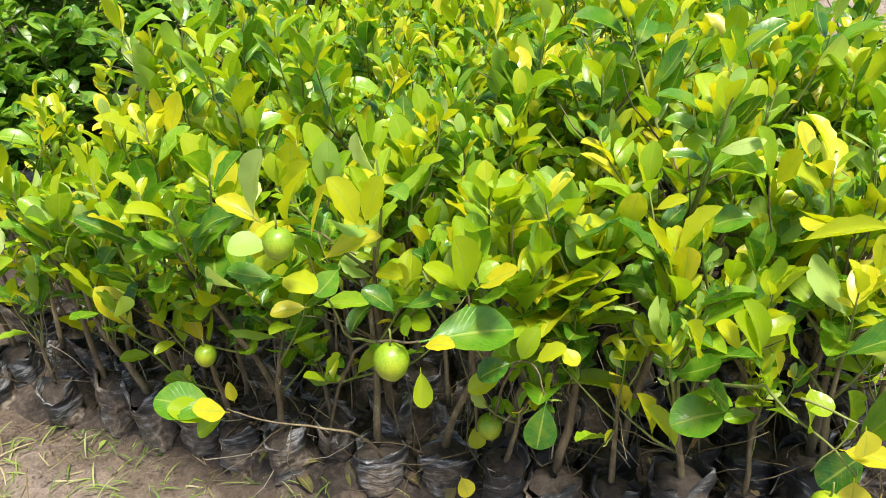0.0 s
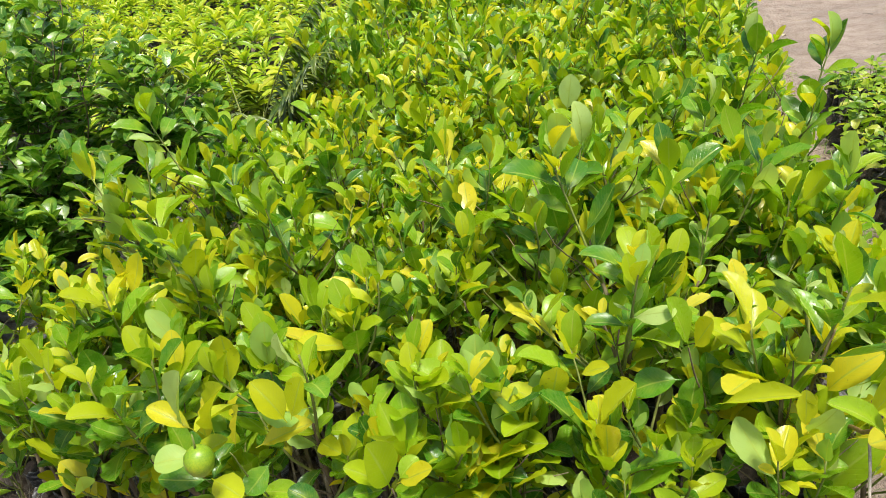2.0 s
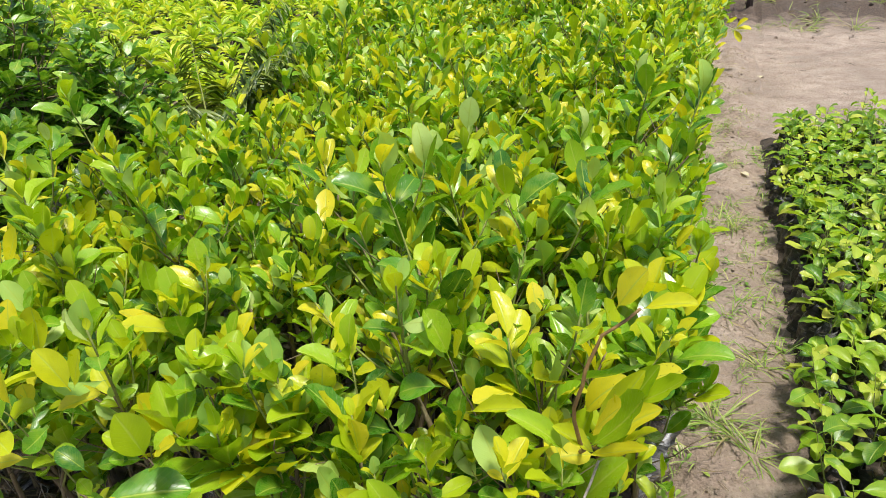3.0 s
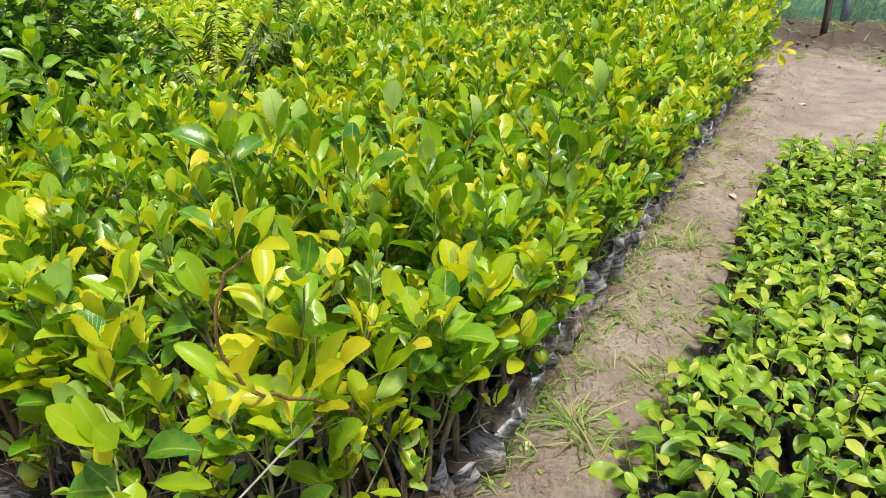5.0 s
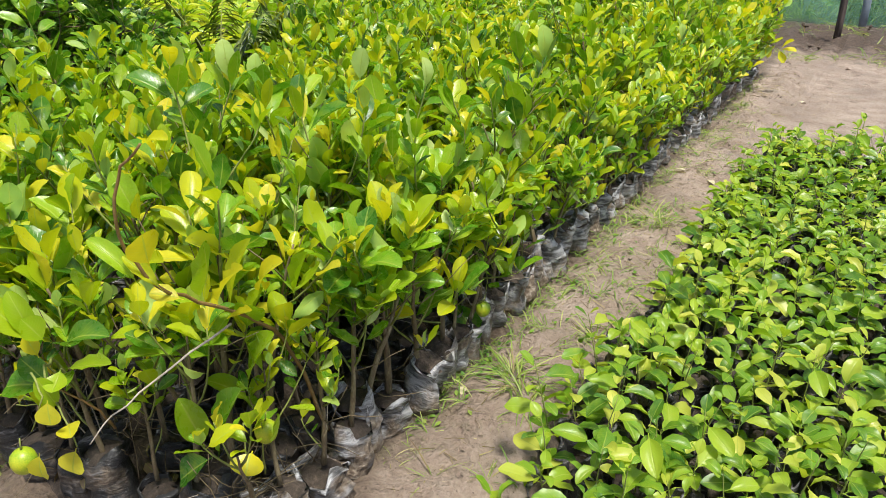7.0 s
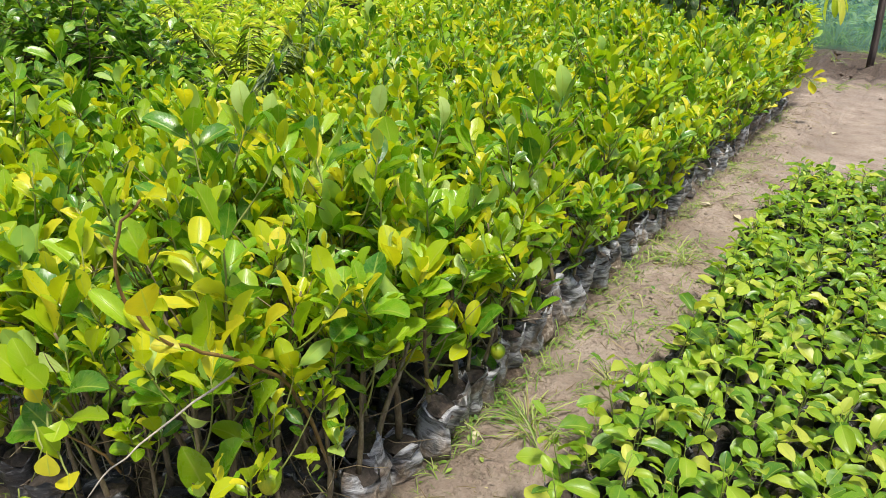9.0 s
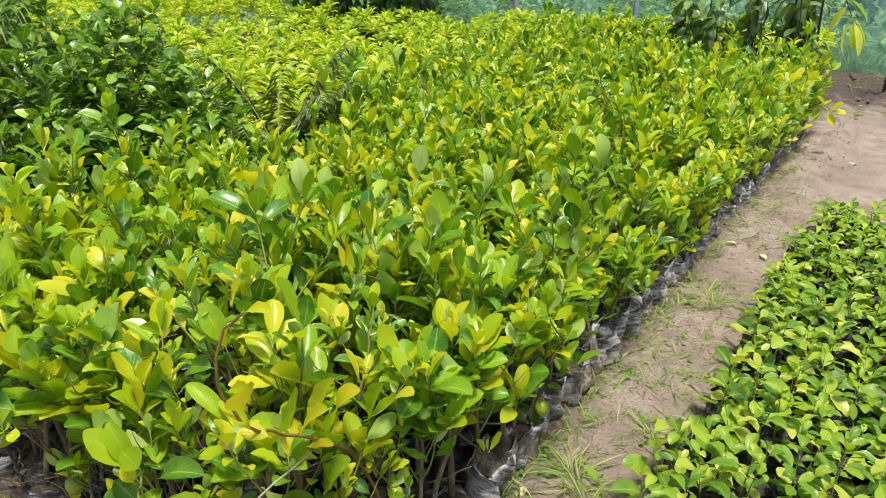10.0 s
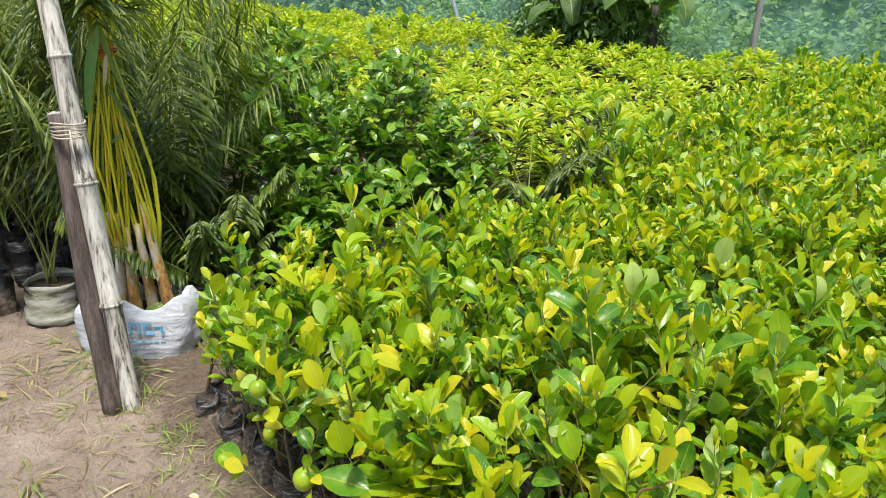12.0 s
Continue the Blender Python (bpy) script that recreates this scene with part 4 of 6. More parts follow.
MANGOS = [mango(300 + k) for k in range(10)]
MANGO_MESHES = [(w.mesh("stem", [green_stem]), f.mesh("foliage", [mango_leaf])) for w, f in MANGOS]
mango_rest, gold_rest = Geo(), Geo()
BIG_BAG = bag_geo(0.05, 0.16, 77)
BIG_MESH = (BIG_BAG[0].mesh("bag", [bag_black]), BIG_BAG[1].mesh("soil", [soil]))
y = 3.55
while y < 10.1:
    x = -23.0
    while x < (line_at(BED_LEFT, y) - 0.25 if y < 8.2 else 0.2):
        px, py = x + rng_bed.uniform(-0.04, 0.04), y + rng_bed.uniform(-0.04, 0.04)
        k = rng_bed.randrange(10)
        m = Matrix.Translation((px, py, ground_height(px, py) - 0.004)) @ Matrix.Rotation(rng_bed.uniform(0, 6.283), 4, "Z") @ Matrix.Scale(rng_bed.uniform(0.72, 1.28), 4)
        if px < -7.6:
            gold_rest.join(LIMES[k][4], m @ Matrix.Diagonal((1.7, 1.7, 0.95, 1)), 0)
        elif px > -4.4 and py < 6.2:
            plant = thing("mango_seedling", m, "yellow-green mango seedling with long drooping leaves in a black bag", "mango seedling", "mango seedlings behind the limes")
            part("bag", BIG_MESH[0], [], plant)
            part("soil", BIG_MESH[1], [], plant)
            part("stem", MANGO_MESHES[k][0], [], plant)
            part("foliage", MANGO_MESHES[k][1], [], plant)
        else:
            mango_rest.join(BIG_BAG[0], m, 0)
            mango_rest.join(MANGOS[k][0], m, 1)
            mango_rest.join(MANGOS[k][1], m, 2)
        x += 0.29
    y += 0.28
tagged(part("mango_seedlings_further_back", mango_rest, [bag_black, green_stem, mango_leaf]), "wide bed of yellow-green mango seedlings in black bags", "mango seedlings", kind="stuff")
tagged(part("golden_seedlings", gold_rest, [gold_leaf, gold_leaf, gold_leaf, gold_leaf]), "far bed of golden yellow-green seedlings", "seedlings", kind="stuff")


# ---- dark citrus shrubs in sacks ----
SHRUB_LEAVES = [leaf_shape(0.085, 0.046, 6, 3, f, c, 0.010, 0.7, 0.0, 0.5, k) for k, (f, c) in enumerate([(0.25, 0.6), (0.4, 1.0), (0.15, 0.3)])]


def sack_geo(radius, height, seed, flare=1.0):
    g, s = Geo(), seed * 3.7

    def warp(a, z, r):
        c, d = math.cos(a), math.sin(a)
        up = z / height
        return radius * (0.16 * noise.noise((c + s, d, z * 9)) + 0.06 * noise.noise((c * 4 + s, d * 4, z * 30)) + 0.035 * math.sin(z * 150 + 3 * c + s) + 0.05 * noise.noise((c * 2.5 + s, d * 2.5, z * 70))), max(up - 0.8, 0) * height * 0.9 * math.sin(a * 2 + s) * flare
    g.lathe([(radius * 0.8, 0.0), (radius * 0.97, 0.02), (radius * 1.03, height * 0.14), (radius * 1.05, height * 0.26), (radius * 1.02, height * 0.38), (radius * 1.0, height * 0.5), (radius * 1.03, height * 0.62), (radius * 1.03, height * 0.74), (radius * 1.0, height * 0.84), (radius * 1.0, height * 0.92), (radius * 1.06, height), (radius * 1.0, height * 0.97), (radius * 0.95, height * 0.85)], 26, 0, warp)
    e = Geo()
    e.lathe([(radius * 1.0, height * 0.82), (radius * 0.6, height * 0.86), (0.003, height * 0.88)], 16, 0, lambda a, z, r: (0, 0.012 * noise.noise((r * 30 * math.cos(a) + s, r * 30 * math.sin(a), 2))))
    return g, e


def shrub(x, y, height, wide, seed):
    rng = random.Random(seed)
    plant = thing("citrus_shrub", pose(x, y, ground_height(x, y) - 0.005), "dark green bushy citrus shrub in a grey woven sack", "citrus shrub", "dark citrus shrubs")
    bag, earth = sack_geo(0.13, 0.24, seed)
    part("sack", bag, [sack_grey], plant, "grimy grey woven sack")
    part("soil", earth, [soil], plant)
    wood, leaves = Geo(), Geo()
    trunk = bend((0, 0, 0.2), rng.uniform(0, 360), 88, height * 0.62, 6, 0, 5, rng)
    wood.tube(trunk, [0.010 - 0.001 * i for i in range(7)], 7)
    for k in range(26):
        line = bend(along(trunk, rng.uniform(0.02, 1.0)), 137.5 * k, rng.uniform(-12, 60), wide * rng.uniform(0.55, 1.1), 6, 3, 9, rng)
        wood.weld(line[0])
        wood.tube(line, [0.0045 - 0.0005 * i for i in range(7)], 5)
        twigs = [line] + [bend(along(line, rng.uniform(0.3, 0.95)), rng.uniform(0, 360), rng.uniform(-5, 70), wide * rng.uniform(0.25, 0.5), 4, 0, 9, rng) for _ in range(3)]
        for t in twigs[1:]:
            wood.weld(t[0])
            wood.tube(t, [0.0022, 0.002, 0.0017, 0.0014, 0.001], 4)
        for t in twigs:
            for i in range(6):
                leaves.leaf(rng.choice(SHRUB_LEAVES), leaf_pose(along(t, rng.uniform(0.25, 1.0)), rng.uniform(0, 360), rng.uniform(0, 75), rng.uniform(-45, 45), rng.uniform(0.6, 1.2)))
    part("stem", wood, [bark], plant)
    part("foliage", leaves, [shrub_leaf], plant)
    return plant


for i, (x, y, h, w) in enumerate([(-2.05, 2.5, 0.86, 0.40), (-2.45, 2.9, 1.1, 0.38), (-2.7, 2.3, 1.05, 0.4), (-3.1, 2.8, 1.15, 0.42), (-3.3, 2.2, 1.1, 0.42), (-3.8, 2.8, 1.1, 0.42), (-1.79, 2.66, 0.62, 0.30), (-2.25, 2.05, 0.8, 0.36), (-1.92, 2.2, 0.42, 0.28), (-1.82, 1.85, 0.36, 0.24)]):
    shrub(x, y, h, w, 60 + i)


# ---- slumped sacks at the edge of the limes ----
for i, (x, y, r, h, m) in enumerate([(-1.86, 1.44, 0.11, 0.17, sack_white), (-1.60, 1.72, 0.08, 0.15, sack_grey), (-1.67, 2.33, 0.09, 0.18, sack_white), (-2.25, 2.04, 0.10, 0.18, sack_white), (-1.61, 2.03, 0.08, 0.16, sack_grey)]):
    slump = thing("slumped_sack", pose(x, y, ground_height(x, y) - 0.005, 6 - 3 * i, 5, 50 * i), "crumpled pale plastic sack of soil at the bed's edge", "sack", "slumped sacks beside the limes")
    bag, earth = sack_geo(r, h, 130 + i, 2.2)
    part("sack", bag, [m], slump)
    part("soil", earth, [soil], slump)


# ---- palms ----
def frond(g, start, azimuth, rise, length, pairs, reach, droop, rng, mat_stalk=0, mat_leaf=1, bare=0.3, wide=0.02, hang=0.0):
    """A feathered frond: a bending rib with leaflets on both sides."""
    line = bend(start, azimuth, rise, length, 12, -droop, 1.0, rng)
    g.tube(line, [0.006 * (1 - 0.75 * i / 12) for i in range(13)], 5, mat_stalk)
    blade = leaf_shape(reach, wide, 6, 3, 0.5, 0.9, 0.0, 0.5, 0, 0.45)
    for i in range(pairs):
        s = bare + (1 - bare) * i / pairs
        p, q = along(line, s), along(line, min(s + 0.03, 1.0))
        way = (q - p)
        head = math.degrees(math.atan2(-way.x, way.y))
        up = math.degrees(math.asin(max(-1, min(1, way.z / max(way.length, 1e-6)))))
        for side in (-1, 1):
            size = (0.55 + 0.45 * math.sin(math.pi * min(1, 0.15 + i / pairs))) * rng.uniform(0.85, 1.1)
            g.leaf(blade, leaf_pose(p, head + side * rng.uniform(38, 62), up * 0.5 + rng.uniform(-45, 0) - hang, side * rng.uniform(-10, 30), size), mat_leaf)


def palm(x, y, height, count, seed, label, sack=None, base=0.2, fan=(45, 82), mats=None, bare=0.3, hang=0.0):
    rng = random.Random(seed)
    plant = thing("palm_seedling", pose(x, y, ground_height(x, y) - 0.005), label, "palm", "young palms")
    if sack:
        bag, earth = sack_geo(*sack[:2], seed, 0.25 if base < 0.2 else 1.0)
        part("sack", bag, [sack[2]], plant, "stained woven sack")
        part("soil", earth, [soil], plant)
    for k in range(count):
        g = Geo()
        frond(g, (rng.uniform(-0.02, 0.02), rng.uniform(-0.02, 0.02), base * 0.85), 137.5 * k + rng.uniform(-20, 20), rng.uniform(*fan), height * rng.uniform(0.75, 1.1), 34, height * 0.21, rng.uniform(1.2, 3.6), rng, 0, 1, bare, 0.017 if hang > 20 else 0.024, hang)
        part("frond", g, mats or [green_stem, palm_leaf], plant)
    return plant


palm(-2.48, 0.885, 0.95, 7, 11, "young palm with thin upright stems in an old woven sack", (0.115, 0.20, sack_old), 0.19, (74, 90), None, 0.62, 30.0)
DARK = "dark feathery young palm among other potted palms"
for i, (x, y, h, count, fan) in enumerate([(-2.7, 1.45, 1.5, 10, (66, 88)), (-3.2, 1.2, 1.6, 11, (66, 88)), (-2.6, 1.1, 1.5, 8, (70, 88)), (-2.42, 1.42, 1.4, 8, (68, 88)), (-3.7, 1.55, 1.6, 14, (60, 88)), (-3.1, 1.65, 1.5, 12, (66, 88)), (-2.2, 1.62, 0.7, 12, (48, 84)), (-2.02, 1.4, 0.6, 10, (50, 85)), (-3.4, 1.0, 1.6, 9, (78, 90)), (-3.7, 0.35, 1.8, 13, (58, 86)), (-4.2, 1.0, 1.9, 14, (58, 86)), (-4.5, 0.2, 1.9, 14, (55, 85)), (-4.4, 1.7, 1.8, 14, (58, 86)), (-5.1, 0.8, 2.0, 14, (55, 85)), (-5.0, -0.2, 2.0, 14, (55, 85)), (-5.2, 1.8, 1.9, 14, (55, 85)), (-3.0, 0.25, 1.5, 9, (70, 88))]):
    palm(x, y, h, count, 12 + i, DARK, (0.12, 0.2, bag_black), 0.2, fan, None, 0.3 if x < -2.8 else 0.25, 22.0 if x < -2.5 else 12.0)
palm(-2.0, 1.45, 0.40, 9, 26, "low young palm with pale arching leaflets", (0.09, 0.15, sack_grey), 0.15, (15, 70), [green_stem, palm_pale])
palm(-1.70, 3.2, 0.85, 12, 27, "small dark palm in a black bag beside the limes", (0.07, 0.15, bag_black), 0.2, (30, 75))


# ---- black bags standing in the shade behind the sacks ----
for i, (x, y) in enumerate([(-2.66, 0.92), (-2.8, 1.05), (-2.72, 0.72), (-2.95, 0.7), (-2.85, 0.52), (-3.1, 0.6), (-3.35, 0.5), (-3.3, 0.72), (-3.6, 0.8), (-3.55, 1.05), (-3.8, 0.6), (-3.9, 0.95), (-4.1, 1.2), (-4.2, 0.75), (-2.7, 1.28), (-3.0, 0.9), (-3.15, 1.15), (-2.45, 1.2), (-3.35, 0.95), (-2.95, 1.35), (-2.5, 1.5), (-3.5, 1.3)]):
    pot = thing("black_nursery_bag", pose(x, y, ground_height(x, y) - 0.004, 0, 0, 40 * i) @ Matrix.Scale(1.9, 4), "large shiny black polybag filled with soil", "nursery bag", "black bags behind the sacks")
    part("bag", SMALL_MESHES[i % 4][0], [], pot)
    part("soil", SMALL_MESHES[i % 4][1], [], pot)

# ---- tied palms in a printed white sack ----
def tied_palms():
    rng = random.Random(21)
    plant = thing("tied_palm_bundle", pose(-1.975, 1.085, 0, 0, 0, 45), "yellow-stalked young palms tied with orange string in a white sack", "palm bundle")
    wide, deep, high = 0.245, 0.145, 0.23

    def shell(up, a):
        """A crumpled sack wall, drawn in at the top, its rim rising into a folded corner."""
        c, d = math.cos(a), math.sin(a)
        out = 1.0 + 0.06 * math.sin(up * 3.1) - 0.13 * max(up - 0.8, 0) * 5 * (1 - 0.6 * max(c, 0))
        out += 0.055 * noise.noise((c * 2, d * 2, up * 3)) + 0.03 * noise.noise((c * 6, d * 6, up * 8)) + 0.012 * math.sin(up * 26 + 3 * c)
        square = (abs(c) ** 4 + abs(d) ** 4) ** -0.25
        lift = up ** 3 * (0.055 * max(c, 0) ** 3 * max(0.3 - d, 0) + 0.018 * math.sin(3 * a + 1) + 0.012 * math.sin(7 * a))
        return (wide * out * c * square * 0.93, deep * out * d * square * 0.93, high * up + lift)
    g, sides, levels = Geo(), 48, [0.0, 0.04, 0.12, 0.2, 0.28, 0.36, 0.44, 0.52, 0.6, 0.68, 0.76, 0.84, 0.9, 0.95, 1.0]
    verts = [shell(u, 2 * math.pi * k / sides) for u in levels for k in range(sides)]
    verts += [(x * 0.94, y * 0.94, z - dz) for dz in (0.0, 0.05) for x, y, z in verts[-sides:]]
    g.add(verts, [[i * sides + k, i * sides + (k + 1) % sides, (i + 1) * sides + (k + 1) % sides, (i + 1) * sides + k] for i in range(len(levels) + 1) for k in range(sides)])
    sack = part("sack", g, [sack_white], plant, "white woven sack with faded blue print")
    e = Geo()
    e.lathe([(0.97, 0.145), (0.6, 0.155), (0.004, 0.16)], 20, 0, lambda a, z, r: (0, 0.01 * noise.noise((r * 6 * math.cos(a), r * 6 * math.sin(a), 2))))
    e.v = [v * np.array([wide * 0.9, deep * 0.9, 1.0]) for v in e.v]
    part("soil", e, [soil], plant)
    # print on the front: broad faded strokes and a small row of bars under them
    strokes = [(-1.42, 0.055, 0.70, 0.07), (-1.47, 0.016, 0.62, 0.20), (-1.32, 0.018, 0.64, 0.22), (-1.20, 0.06, 0.74, 0.07), (-1.17, 0.06, 0.56, 0.07), (-1.25, 0.018, 0.65, 0.2), (-1.05, 0.05, 0.66, 0.08), (-1.0, 0.018, 0.60, 0.2), (-1.72, 0.06, 0.7, 0.07), (-1.66, 0.018, 0.62, 0.2)]
    strokes += [(-1.9 + 0.09 * i, 0.03, 0.36, 0.035) for i in range(11)]
    for a, w, u, h in strokes:
        verts, n = [], 4
        for i in range(n + 1):
            for j in (0, 1):
                x, y, z = shell(u + h * (j - 0.5), a + 2.2 * w * (i / n - 0.5))
                verts.append((x * 1.012, y * 1.022 - 0.001, z))
        g = Geo()
        g.add(verts, [[2 * i, 2 * i + 2, 2 * i + 3, 2 * i + 1] for i in range(n)])
        part("print_stroke", g, [blue_print], sack)
    tie = Vector((0.005, -0.01, 1.21))
    for k in range(5):
        bx, by = -0.13 + 0.068 * k + rng.uniform(-0.012, 0.012), rng.uniform(-0.05, 0.03)
        g = Geo()
        foot = Vector((bx, by, 0.14))
        top = foot.lerp(tie, rng.uniform(0.30, 0.48))
        g.tube([foot, foot.lerp(top, 0.15), foot.lerp(top, 0.45), foot.lerp(top, 0.8), top], [0.028, 0.026, 0.022, 0.016, 0.011], 10)
        part("sheath", g, [sheath], plant, "brown-orange leaf base")
        for j in range(5):  # two stalks in five have lost their blades
            g = Geo()
            at_tie = tie + Vector((rng.uniform(-0.04, 0.04), rng.uniform(-0.03, 0.03), 0))
            low = foot.lerp(tie, 0.2)
            mid = low.lerp(at_tie, rng.uniform(0.42, 0.58)) + Vector((rng.uniform(-0.05, 0.05) + (bx - 0.02) * 0.3, rng.uniform(-0.05, 0.03), 0))
            g.tube([low, low.lerp(mid, 0.5) + Vector((bx * 0.1, 0, 0)), mid, mid.lerp(at_tie, 0.6), at_tie], [0.0066, 0.0058, 0.0050, 0.0045, 0.0040], 6, 0)
            if j < 3:
                frond(g, at_tie, rng.uniform(0, 360), rng.uniform(66, 89), rng.uniform(0.5, 0.8), 11, 0.26, rng.uniform(0.5, 2.5), rng, 0, 1, 0.2, 0.02)
            part("frond", g, [petiole, palm_leaf], plant)
    home = pose(-1.975, 1.085, 0, 0, 0, 45).inverted()
    for base, tip, w, m, shape in (((-1.875, 1.055, 1.315), (-1.950, 0.970, 0.985), 0.046, strap_leaf, 0.35), ((-1.885, 1.055, 1.315), (-1.845, 1.085, 1.075), 0.022, palm_pale, 0.4), ((-1.865, 1.065, 1.205), (-1.885, 1.045, 1.095), 0.018, dead_leaf, 0.2), ((-1.925, 1.075, 1.095), (-1.855, 1.115, 0.885), 0.016, palm_pale, 0.9), ((-1.905, 1.095, 0.905), (-1.985, 1.025, 0.845), 0.014, palm_pale, 0.8)):
        g = Geo()
        g.leaf(leaf_shape(0.3, 0.04, 10, 5, 0.35, shape, 0.0, 0.5, 0.0, 0.4), leaf_between((0, 0, 0), (0, 0.3, 0.0), 0.04, (0, 0, 1), 0.29, 0.04))
        part("leaf", g, [m], plant, m=home @ leaf_between(base, tip, w, (0.75, -0.6, 0.35), 0.275, 0.04))
    g = Geo()
    for j in range(3):
        g.tube([tie + Vector((0.05 * math.cos(a), 0.045 * math.sin(a), -0.012 + 0.009 * j + 0.004 * math.sin(a + j))) for a in np.linspace(0, 6.283, 17)], [0.0045] * 17, 5, 0, False)
    part("string", g, [orange_cord], plant, "orange plastic string")


tied_palms()


# ---- bamboo pole and the stake bound to it ----
def bamboo_pole():
    pole = thing("bamboo_pole", pose(-1.515, 0.862, 0.0), "weathered white bamboo pole standing in the mud", "bamboo pole")
    foot, top = Vector((0.015, 0.0, -0.06)), Vector((-0.36, 0.02, 1.95))
    nodes = [0.0, 0.22, 0.43, 0.635, 0.81, 1.0]
    for i in range(5):
        a, b = foot.lerp(top, nodes[i]), foot.lerp(top, nodes[i + 1])
        g = Geo()
        g.tube([a, a.lerp(b, 0.02), a.lerp(b, 0.05), a.lerp(b, 0.5), a.lerp(b, 0.95), a.lerp(b, 0.98), b], [0.036, 0.037, 0.0335, 0.0325, 0.0335, 0.0365, 0.036], 16)
        part("segment", g, [bamboo], pole)
        if i:
            g = Geo()
            g.tube([a + (b - a).normalized() * d for d in (-0.007, -0.003, 0.003, 0.007)], [0.0355, 0.040, 0.040, 0.0355], 16)
            part("node", g, [bamboo], pole)
    stake = thing("wooden_stake", pose(-1.534, 0.800, 0.0), "dark brown wooden stake bound beside the bamboo pole", "stake")
    a, b = Vector((0.0, 0.0, -0.06)), Vector((-0.215, 0.040, 1.03))
    g = Geo()
    pts = [a.lerp(b, t) + Vector((0.006 * math.sin(t * 9), 0.004 * math.cos(t * 7), 0)) for t in np.linspace(0, 1, 12)]
    g.tube(pts, [0.035 + 0.002 * math.sin(i * 1.7) for i in range(12)], 12)
    part("shaft", g, [stake_wood], stake)
    g = Geo()
    tip = pts[-1]
    g.lathe([(0.034, 0.0), (0.031, 0.006), (0.018, 0.009), (0.002, 0.008)], 12, 0, lambda a, z, r: (0, 0.004 * noise.noise((r * 80 * math.cos(a), r * 80 * math.sin(a), 3))))
    part("cut_end", g, [post_wood], stake, "weathered grey cut end", m=Matrix.Translation(tip) @ Matrix.Rotation(radians(-11.5), 4, "Y"))
    mid = Vector((-1.708, 0.858, 0.985))
    tie = thing("cord_binding", Matrix.Translation(mid), "pale cord wound round pole and stake", "cord")
    g = Geo()
    for j in range(5):
        g.tube([Vector((0.082 * math.cos(t), 0.05 * math.sin(t), 0.011 * j - 0.022 + 0.003 * math.sin(2 * t + j) + 0.006 * math.cos(t))) for t in np.linspace(0, 6.283, 25)], [0.0033] * 25, 5, 0, False)
    part("winding", g, [cord], tie)
    g = Geo()
    g.tube([(0.082, -0.02, 0.01), (0.10, -0.025, -0.05), (0.112, -0.02, -0.13)], [0.0025] * 3, 5)
    part("loose_end", g, [cord], tie)


bamboo_pole()


# ---- the brown post by the net ----
def brown_post():
    post = thing("brown_post", pose(0.965, 8.75, 0.02), "brown wooden post standing in dug soil", "post")
    g = Geo()
    g.tube([(0.02 * t - 0.22 * t * t, 0, 2.0 * t) for t in np.linspace(0, 1, 9)], [0.034 - 0.004 * t for t in np.linspace(0, 1, 9)], 12)
    part("shaft", g, [stake_wood], post)


brown_post()


# ---- tall broad-leaved plants at the far end of the limes ----
def tall_plant(x, y, seed, height):
    rng = random.Random(seed)
    plant = thing("broadleaf_sapling", pose(x, y, 0), "tall sapling with large dark leaves and bundled stems", "sapling", "tall saplings at the net")
    for k in range(7):
        g = Geo()
        line = bend((rng.uniform(-0.10, 0.10), rng.uniform(-0.10, 0.10), 0), rng.uniform(0, 360), rng.uniform(82, 90), height * rng.uniform(0.7, 1), 6, 0, 3, rng)
        g.tube(line, [0.009 - 0.0008 * i for i in range(7)], 6)
        part("stem", g, [stake_wood], plant)
        for j in range(13):
            g = Geo()
            g.leaf(leaf_shape(0.19, 0.085, 7, 5, 0.25, rng.uniform(0.5, 1.3), 0.03, 0.62, 0.06, seed=j), leaf_pose(along(line, rng.uniform(0.36, 1.0)), rng.uniform(0, 360), rng.uniform(-50, 20), rng.uniform(-30, 30), rng.uniform(0.6, 1.1)))
            part("leaf", g, [broad_leaf], plant)


for i, (x, y, h) in enumerate([(0.34, 6.65, 1.35), (0.06, 6.8, 1.3), (-0.3, 6.95, 1.2), (0.30, 7.1, 1.45), (-0.62, 7.0, 1.2)]):
    tall_plant(x, y, 70 + i, h)


# ---- bushy limes in larger bags at the end of the block ----
def end_lime(x, y, seed, grow, lean):
    m = Matrix.Translation((x, y, ground_height(x, y) - 0.004)) @ Matrix.Rotation(radians(lean), 4, "Y")
    plant = thing("lime_seedling", m, "bushy lime tree leaning over the path in a large muddy bag", "lime seedling", "lime seedlings in a block")
    part("bag", BAG_MESHES[seed % 6][0], [], plant, "large mud-caked polybag", m=Matrix.Diagonal((1.5, 1.5, 1.3, 1)))
    part("soil", BAG_MESHES[seed % 6][1], [], plant, m=Matrix.Diagonal((1.5, 1.5, 1.3, 1)))
    wood, leaves = lime_frame(seed, 0.55 * grow, 0.15, 0.2, 8.0, 1.35, 6)
    part("stem", wood, [bark, green_stem], plant)
    for i, (lm, blade, kind) in enumerate(leaves):
        part("leaf", FINE_MESHES[i % 7][2 if i % 9 == 0 else kind], [], plant, m=lm @ Matrix.Scale(1.15, 4))
    SEEDLING_POSES.append((plant, m))


